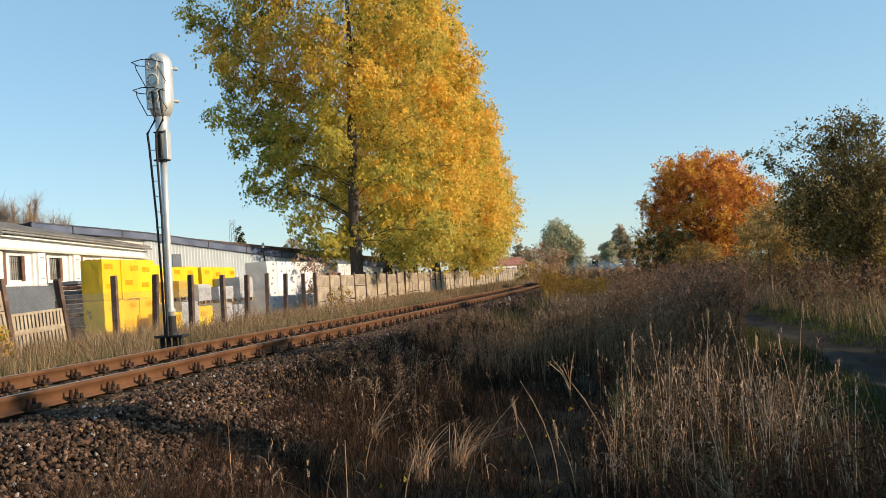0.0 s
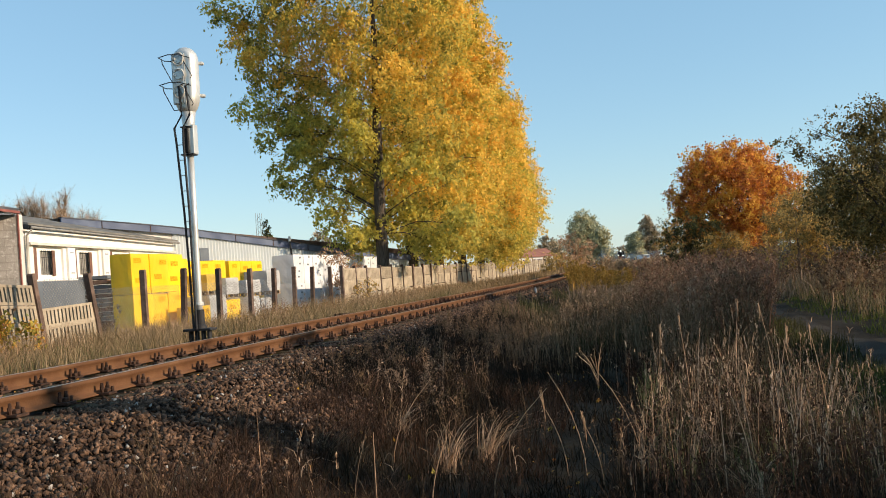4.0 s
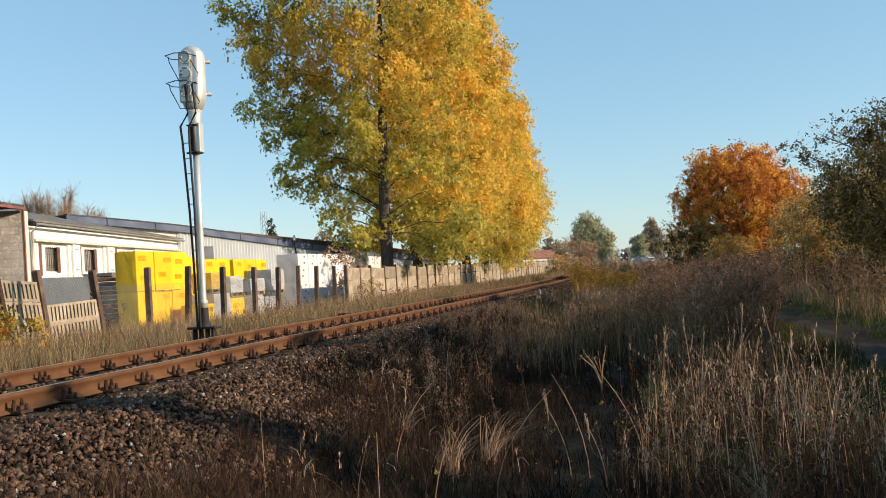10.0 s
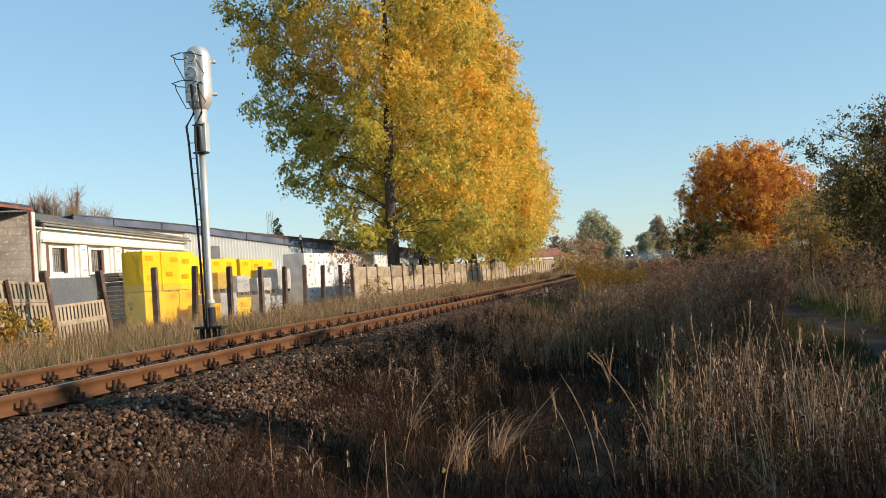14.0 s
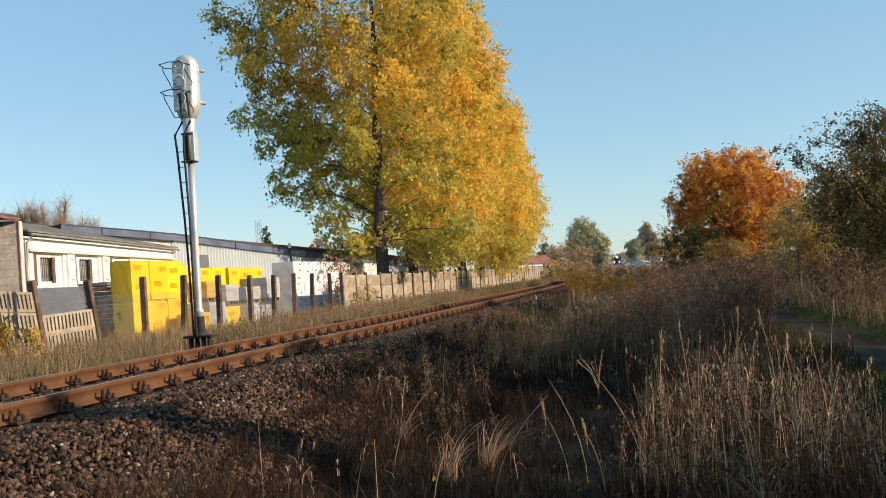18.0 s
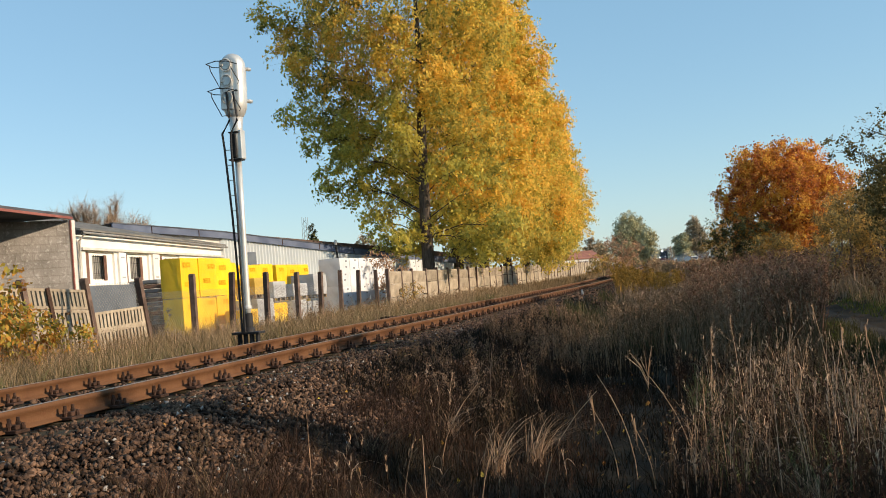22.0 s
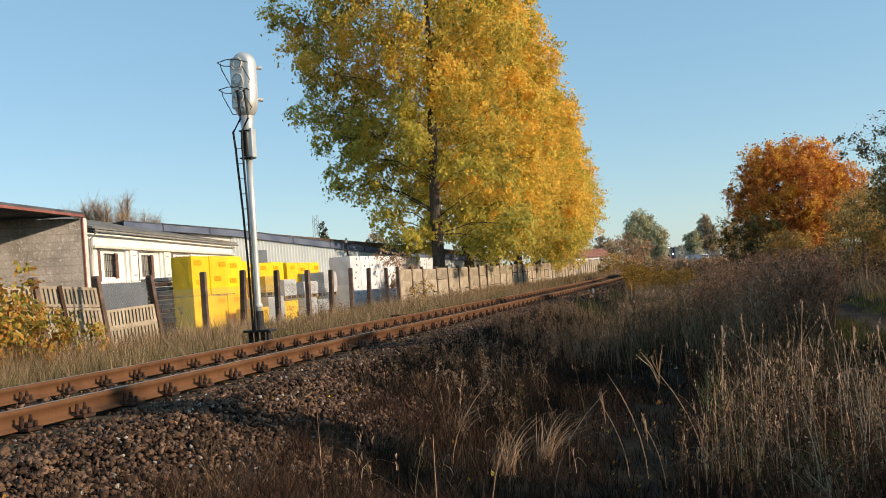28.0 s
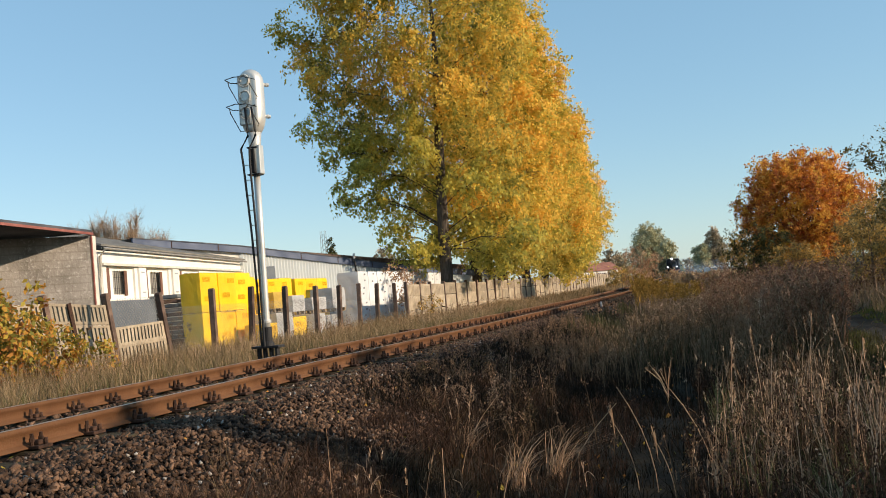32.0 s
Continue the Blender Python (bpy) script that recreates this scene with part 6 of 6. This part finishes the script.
# beside the fence and the track
bush(-12.0, 15.6, 1.1, 0.95, 2600, 0.085, M_BUSH, "low bush with yellow-green and orange leaves", 54, 0.3, 7, "bush", "bushes by the fence")
bush(-12.0, 13.9, 1.9, 1.45, 7000, 0.095, M_BUSH, "small bush with orange and yellow-green leaves", 61, 0.3, 9, "bush", "bushes by the fence")
bush(-14.6, 45.6, 3.0, 1.3, 2200, 0.09, M_PINKTWIG, "thin bush with withered brown leaves by the white loads", 62, 0.4, 8, "bush", "bushes by the fence")
bush(-12.6, 43.0, 1.3, 0.6, 800, 0.08, M_OLIVELEAF, "small yellow-green shrub at the fence", 63, 0.3, 6, "bush", "bushes by the fence")
bush(-4.05, 57, 2.6, 1.4, 6500, 0.06, M_PINKTWIG, "bare-looking pinkish-brown shrub beside the line", 64, 0.3, 11, "bush", "bushes by the line")
bush(-9.6, 105, 2.2, 2.2, 2500, 0.16, M_OLIVELEAF, "low green shrub beside the far track", 65, 0.2, 8, "bush", "bushes by the line")
# leafless shrub behind the sheds
def bare_shrub(x, y, z, h, r, seed):
    rn = random.Random(seed)
    th = thing("bare_shrub", pose(x, y, z), "leafless brown shrub rising behind the shed roof", "bush", "leafless shrubs")
    for k in range(34):
        a, d = rn.uniform(0, 6.28), r * rn.uniform(0.2, 1)
        tip = np.array([math.cos(a) * d, math.sin(a) * d, h * rn.uniform(0.7, 1.0)])
        lines = [([(0, 0, 0), tip * (0.3, 0.3, 0.45), tip], [0.04, 0.022, 0.006])]
        for q in range(150):
            s = rn.uniform(0.45, 0.98)
            b0 = tip * (s, s, s)
            lines.append(([b0, b0 + (rn.uniform(-0.5, 0.5), rn.uniform(-0.5, 0.5), rn.uniform(0.3, 0.9))], [0.010, 0.004]))
        part("branch", tubes("branch", lines, M_BAREWOOD, 3), None, th)


bare_shrub(-34.2, 48.3, -0.3, 6.7, 1.5, 71)
bare_shrub(-32.3, 48.6, -0.3, 7.2, 1.6, 72)
bare_shrub(-30.4, 48.8, -0.3, 6.1, 1.5, 73)

# ---- far things ----
FAR = "far trees"
grow_tree("tree", (-15.6, 262, 1.0), 14, 0.5, crown_of(24, 12.8, 7.2, 3.0, random.Random(81), 0.8), 26000, 0.36, M_FARLEAF, "tall round far tree, grey-green with haze in its colour", "tree", FAR, (0, 0), 4, 0.15, 0.4)
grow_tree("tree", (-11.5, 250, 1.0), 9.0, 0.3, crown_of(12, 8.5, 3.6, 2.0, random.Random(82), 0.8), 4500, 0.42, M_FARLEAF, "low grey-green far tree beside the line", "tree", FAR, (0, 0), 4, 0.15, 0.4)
grow_tree("tree", (0.5, 350, 1.5), 15.0, 0.4, crown_of(16, 14, 5.2, 2.0, random.Random(83), 0.9), 12000, 0.4, M_FARBROWN, "brown far tree with haze in its leaf colour", "tree", FAR, (0, 0), 4, 0.15, 0.4)
grow_tree("tree", (-3.8, 345, 1.5), 9.5, 0.3, crown_of(12, 9, 4.2, 1.5, random.Random(84), 0.9), 9000, 0.4, M_FARLEAF, "low green far tree with haze in its leaf colour", "tree", FAR, (0, 0), 4, 0.15, 0.4)
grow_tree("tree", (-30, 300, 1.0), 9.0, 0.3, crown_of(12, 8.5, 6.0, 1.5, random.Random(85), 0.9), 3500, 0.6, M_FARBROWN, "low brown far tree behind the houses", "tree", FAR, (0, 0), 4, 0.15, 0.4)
for k in range(22):
    x, y = -70 + 9.0 * k + rnd.uniform(-3, 3), 420 + rnd.uniform(-30, 60)
    if -22 < x < -5:                       # the line runs here
        continue
    grow_tree("tree", (x, y, 1.8), 6 + rnd.uniform(0, 4), 0.25, crown_of(8, 7 + rnd.uniform(0, 3), 5.0, 0.5, random.Random(90 + k), 0.9), 1100, 0.8, M_FARLEAF if k % 3 else M_FARBROWN, "tree of the far treeline, paled to suggest haze", "tree", "far treeline", (0, 0), 3, 0.1, 0.4)
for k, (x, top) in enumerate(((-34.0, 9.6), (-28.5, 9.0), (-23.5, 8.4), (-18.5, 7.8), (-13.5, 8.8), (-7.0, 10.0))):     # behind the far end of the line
    grow_tree("tree", (x, 512 + 7 * (k % 3), 1.8), top - 1, 0.25, crown_of(9, top - 1.5, 4.6, 0.3, random.Random(140 + k), 0.9), 1800, 0.6, M_FARLEAF if k % 2 else M_FARBROWN, "tree of the far treeline, paled to suggest haze", "tree", "far treeline", (0, 0), 3, 0.1, 0.4)


def house(x, y, w, d, h, roof, turn, label):
    th = thing("house", pose(x, y, float(ground_z(x, y)), 0, 0, turn), label, "house", "far houses")
    part("wall", box(-w / 2, w / 2, -d / 2, d / 2, -0.5, h), M_WHITEWALL, th)
    for s in (-1, 1):
        gb = bmesh.new()
        a = [gb.verts.new((s * w / 2, -d / 2, h)), gb.verts.new((s * w / 2, d / 2, h)), gb.verts.new((s * w / 2, 0, h + roof))]
        b = [gb.verts.new((s * (w / 2 - 0.2), -d / 2, h)), gb.verts.new((s * (w / 2 - 0.2), d / 2, h)), gb.verts.new((s * (w / 2 - 0.2), 0, h + roof))]
        gb.faces.new(a), gb.faces.new(b[::-1])
        for i in range(3):
            gb.faces.new((a[i], b[i], b[(i + 1) % 3], a[(i + 1) % 3]))
        part("gable", gb, M_WHITEWALL, th)
    rb = bmesh.new()
    e = 0.4
    pr = [(-d / 2 - e, h - 0.1), (0, h + roof + 0.12), (d / 2 + e, h - 0.1), (d / 2 + e, h + 0.1), (0, h + roof + 0.35), (-d / 2 - e, h + 0.1)]
    A = [rb.verts.new((-w / 2 - e, p, q)) for p, q in pr]
    B = [rb.verts.new((w / 2 + e, p, q)) for p, q in pr]
    rb.faces.new(A[::-1]), rb.faces.new(B)
    for i in range(6):
        rb.faces.new((A[i], A[(i + 1) % 6], B[(i + 1) % 6], B[i]))
    rf = part("roof", rb, M_REDTILE, th, "red tiled roof")
    part("chimney", box(-0.4, 0.4, -0.4, 0.4, h + roof - 0.4, h + roof + 1.2), M_REDTILE, rf)
    for k in range(3):
        xx = -w / 2 + w * (k + 0.5) / 3
        part("window", box(xx - 0.5, xx + 0.5, -d / 2 - 0.03, -d / 2 + 0.02, 1.0, 2.2), M_GLASS, th)
    return th


house(-29.2, 238, 12, 7.4, 3.1, 1.6, 42, "far white house with a red tiled roof")
house(-36.5, 285, 12, 8, 2.9, 2.4, -6, "far white house with a red tiled roof")
# van shape added for a far bright white spot of unknown kind
van = thing("parked_van", pose(-1.2, 262, float(ground_z(-1.2, 262)), 0, 0, 20), "van shape set for an unidentified far white spot", "van")
part("body", box(-0.95, 0.95, -2.4, 2.4, 0.45, 2.1, 0.2), M_TRIM, van)
part("windscreen", box(-0.8, 0.8, -2.42, -2.3, 1.3, 1.9, 0.02), M_GLASS, van)
for x in (-0.85, 0.85):
    for y in (-1.5, 1.5):
        part("wheel", cyl(0.35, -0.12, 0.12, 16, m=Matrix.Translation((x, y, 0.35)) @ Euler((0, math.pi / 2, 0)).to_matrix().to_4x4()), M_BLACK, van)
# lattice mast and fir behind the hall
mast = thing("lattice_mast", pose(-88, 215, -0.3), "thin lattice radio mast far behind the hall", "mast")
ml = []
for sx, sy in ((-1, -1), (1, -1), (1, 1), (-1, 1)):
    ml.append(([(sx * 0.8, sy * 0.8, 0), (sx * 0.5, sy * 0.5, 19)], [0.06, 0.05]))
for k in range(16):
    z = 1.15 * k
    s = 0.8 - 0.3 * z / 19
    ml.append(([(-s, -s, z), (s, -s, z + 1.1)], [0.035] * 2))
    ml.append(([(s, s, z), (-s, s, z + 1.1)], [0.035] * 2))
part("lattice", tubes("lattice", ml, M_WIRE, 4), None, mast)
grow_tree("fir_tree", (-82.3, 205, -0.3), 17, 0.3, [((0, 0, 3 + 1.15 * k), (2.6 - 0.19 * k, 2.6 - 0.19 * k, 0.9)) for k in range(12)], 3500, 0.5, M_DARKLEAF, "dark narrow fir far behind the hall", "tree", "", (0, 0), 4, 0.1, 0.6)
grow_tree("tree", (-73, 215, -0.3), 14, 0.3, crown_of(9, 13.5, 3.5, 9, random.Random(130), 0.9), 1200, 0.5, M_FARBROWN, "leafless brown far tree behind the hall", "tree", FAR, (0, 0), 5, 0.3, 0.5)

# ---- litter and lineside oddments ----
timber = thing("old_sleeper", pose(-8.15, 25.7, -0.17, 0, 2, 97), "discarded dark wooden sleeper lying beside the rails", "sleeper")
part("beam", box(-1.2, 1.2, -0.12, 0.12, 0.0, 0.16, 0.015), M_CLIP, timber)
bag = thing("plastic_bag", pose(-3.55, 31, float(ground_z(-3.55, 31)) + 0.3), "crumpled pale plastic bag caught in the weeds", "litter")
bgm = bmesh.new()
bmesh.ops.create_icosphere(bgm, subdivisions=3, radius=0.055)
for v in bgm.verts:
    v.co *= 1 + 0.55 * noise.noise(v.co * 11) + 0.25 * noise.noise(v.co * 27)
    v.co.z, v.co.x = v.co.z * 1.7, v.co.x * 0.7
part("sheet", bgm, M_RAG, bag)
FALLEN = spots(420, -1.5, 6.0, 3.6, 16, 1.2)
FALLEN[:, 2] += 0.05
tagged(new("fallen_leaves", quick("fallen_leaves", *leaf_quads(FALLEN, rng.uniform(0.03, 0.06, len(FALLEN))), M_BUSH)), "scattered fallen yellow and red leaves", "leaves", kind="stuff")

# ---- approaching steam train ----
M_LAMP = glow("lit_headlamp", (1.0, 0.96, 0.88), 14.0)
M_LOCO = surface("sooty_black_engine", (0.012, 0.012, 0.013), (0.035, 0.033, 0.032), 2, 0.5, 0.1, vary=0.05)
M_COACH = surface("dull_green_coach", (0.05, 0.07, 0.045), (0.075, 0.095, 0.06), 1, 0.6, 0.05, vary=0.05)
M_BUFFER = surface("red_buffer_beam", (0.22, 0.03, 0.02), (0.30, 0.05, 0.03), 2, 0.6, 0.1, vary=0.05)


def along(m, bm):
    bmesh.ops.transform(bm, matrix=m, verts=bm.verts)
    return bm


LIE = Euler((math.pi / 2, 0, 0)).to_matrix().to_4x4()


def build_train():
    """Front of the engine at the origin, facing -y; the rest behind it along +y."""
    th = thing("steam_train", Matrix(), "black steam locomotive with lit headlamps hauling coaches", "train")
    part("boiler", along(Matrix.Translation((0, 10.2, 2.75)) @ LIE, lathe([(0.80, 0.0), (0.85, 0.1), (0.85, 8.6), (0.82, 8.75)], 24)), M_LOCO, th, "", True)
    part("smokebox_door", along(Matrix.Translation((0, 1.5, 2.75)) @ LIE, lathe([(0.74, 0.0), (0.72, 0.08), (0.4, 0.2), (0.05, 0.25)], 24)), M_LOCO, th, "", True)
    part("chimney", along(Matrix.Translation((0, 2.3, 0)), lathe([(0.26, 3.5), (0.23, 3.7), (0.25, 4.15), (0.30, 4.2), (0.28, 4.22)], 18)), M_LOCO, th)
    part("dome", along(Matrix.Translation((0, 5.2, 0)), lathe([(0.42, 3.4), (0.4, 3.85), (0.25, 4.02), (0.05, 4.06)], 18)), M_LOCO, th)
    for s in (-1, 1):
        part("smoke_deflector", box(s * 1.32 - 0.02, s * 1.32 + 0.02, 1.0, 2.7, 1.75, 3.35, 0.01), M_LOCO, th)
        part("running_board", box(s * 1.05 - 0.4, s * 1.05 + 0.4, 0.6, 10.0, 1.62, 1.70), M_LOCO, th)
        part("buffer", along(Matrix.Translation((s * 0.875, 0.6, 1.06)) @ LIE, lathe([(0.09, 0.0), (0.09, 0.5), (0.24, 0.52), (0.24, 0.58)], 14)), M_LOCO, th)
        part("headlamp", along(Matrix.Translation((s * 0.95, 0.52, 1.85)) @ LIE, lathe([(0.10, -0.1), (0.12, 0.05), (0.12, 0.12)], 14)), M_LAMP, th, "bright lit headlamp")
        part("cylinder_block", box(s * 1.15 - 0.35, s * 1.15 + 0.35, 1.2, 2.2, 0.6, 1.3, 0.1), M_LOCO, th)
        for k in range(5):
            part("wheel", along(Matrix.Translation((s * 0.76 - 0.07, 1.6 + 1.75 * k, 0.7)) @ Euler((0, math.pi / 2, 0)).to_matrix().to_4x4(), lathe([(0.7, 0), (0.7, 0.1), (0.6, 0.12)], 20)), M_LOCO, th)
    part("headlamp", along(Matrix.Translation((0, 1.28, 3.72)) @ LIE, lathe([(0.13, -0.1), (0.16, 0.05), (0.16, 0.12)], 14)), M_LAMP, th, "bright lit top headlamp")
    part("buffer_beam", box(-1.4, 1.4, 0.6, 0.8, 0.8, 1.3, 0.02), M_BUFFER, th, "red buffer beam")
    part("cab", box(-1.45, 1.45, 10.2, 12.4, 1.5, 3.9, 0.25), M_LOCO, th)
    part("tender", box(-1.4, 1.4, 12.9, 19.0, 0.9, 3.2, 0.1), M_LOCO, th)
    for k in range(3):
        y0 = 20.0 + 20 * k
        co = part("coach", box(-1.4, 1.4, y0, y0 + 19.2, 1.0, 3.9, 0.35), M_COACH, th)
        for j in range(8):
            for s in (-1, 1):
                part("window", box(s * 1.41 - 0.02, s * 1.41 + 0.02, y0 + 1.2 + 2.2 * j, y0 + 2.6 + 2.2 * j, 2.3, 3.2), M_GLASS, co)
    return th


train = build_train()

# ---- smoke of a bonfire behind the weeds ----
M_SMOKE = bpy.data.materials.new("thin_blue_smoke")
M_SMOKE.use_nodes = True
N, L = M_SMOKE.node_tree.nodes, M_SMOKE.node_tree.links
sb = N["Principled BSDF"]
sb.inputs["Base Color"].default_value, sb.inputs["Roughness"].default_value, sb.inputs["Specular IOR Level"].default_value = (0.50, 0.66, 0.86, 1), 1.0, 0.0
tp_, ms_ = N.new("ShaderNodeBsdfTransparent"), N.new("ShaderNodeMixShader")
ms_.inputs[0].default_value = 0.045
L.new(tp_.outputs[0], ms_.inputs[1]), L.new(sb.outputs[0], ms_.inputs[2]), L.new(ms_.outputs[0], N["Material Output"].inputs[0])
smoke = []
for k, (x, y, z, rx, rz) in enumerate(((-7.0, 165, 1.7, 1.3, 1.3), (-4.5, 172, 1.0, 2.4, 0.8), (-2.2, 168, 1.6, 1.8, 0.9), (0.5, 176, 1.2, 2.0, 0.8))):
    th = thing("smoke_drift", pose(x, y, z), "thin bluish smoke drifting low over the weeds", "smoke", "drifting smoke")
    for j in range(2):
        bm = bmesh.new()
        bmesh.ops.create_icosphere(bm, subdivisions=3, radius=1.0)
        o = Vector(((j - 0.5) * rx * 0.9, rnd.uniform(-1, 1), (j - 0.5) * rz * 0.5))
        for v in bm.verts:
            n = 1 + 0.45 * noise.noise(v.co * 1.3 + o) + 0.2 * noise.noise(v.co * 3.1 + o)
            v.co = o + Vector((v.co.x * rx, v.co.y * 2.0, v.co.z * rz)) * n * (0.8 + 0.3 * j)
        part("puff", bm, M_SMOKE, th, "", True)
    smoke.append((th, x, y, z))


def train_at(y):
    h = math.degrees(math.atan2(float(centre(y + 4) - centre(y - 4)), 8.0))
    return pose(float(centre(y)), y, float(grade(y)) + 0.149, 0, 0, -h)


def motions():
    walk(train, [(t, train_at(y)) for t, y in ((0.0, 466.0), (9.0, 420.0), (19.0, 362.0), (23.0, 333.0), (28.0, 281.0), (30.0, 253.0), (32.0, 224.0))])
    for k, (th, x, y, z) in enumerate(smoke):
        walk(th, [(t, pose(x + 0.05 * t, y, z + 0.25 * math.sin(0.4 * t + k), 0, 0, 1.5 * t)) for t in (0.0, 8.0, 16.0, 24.0, 32.0)])


motions()
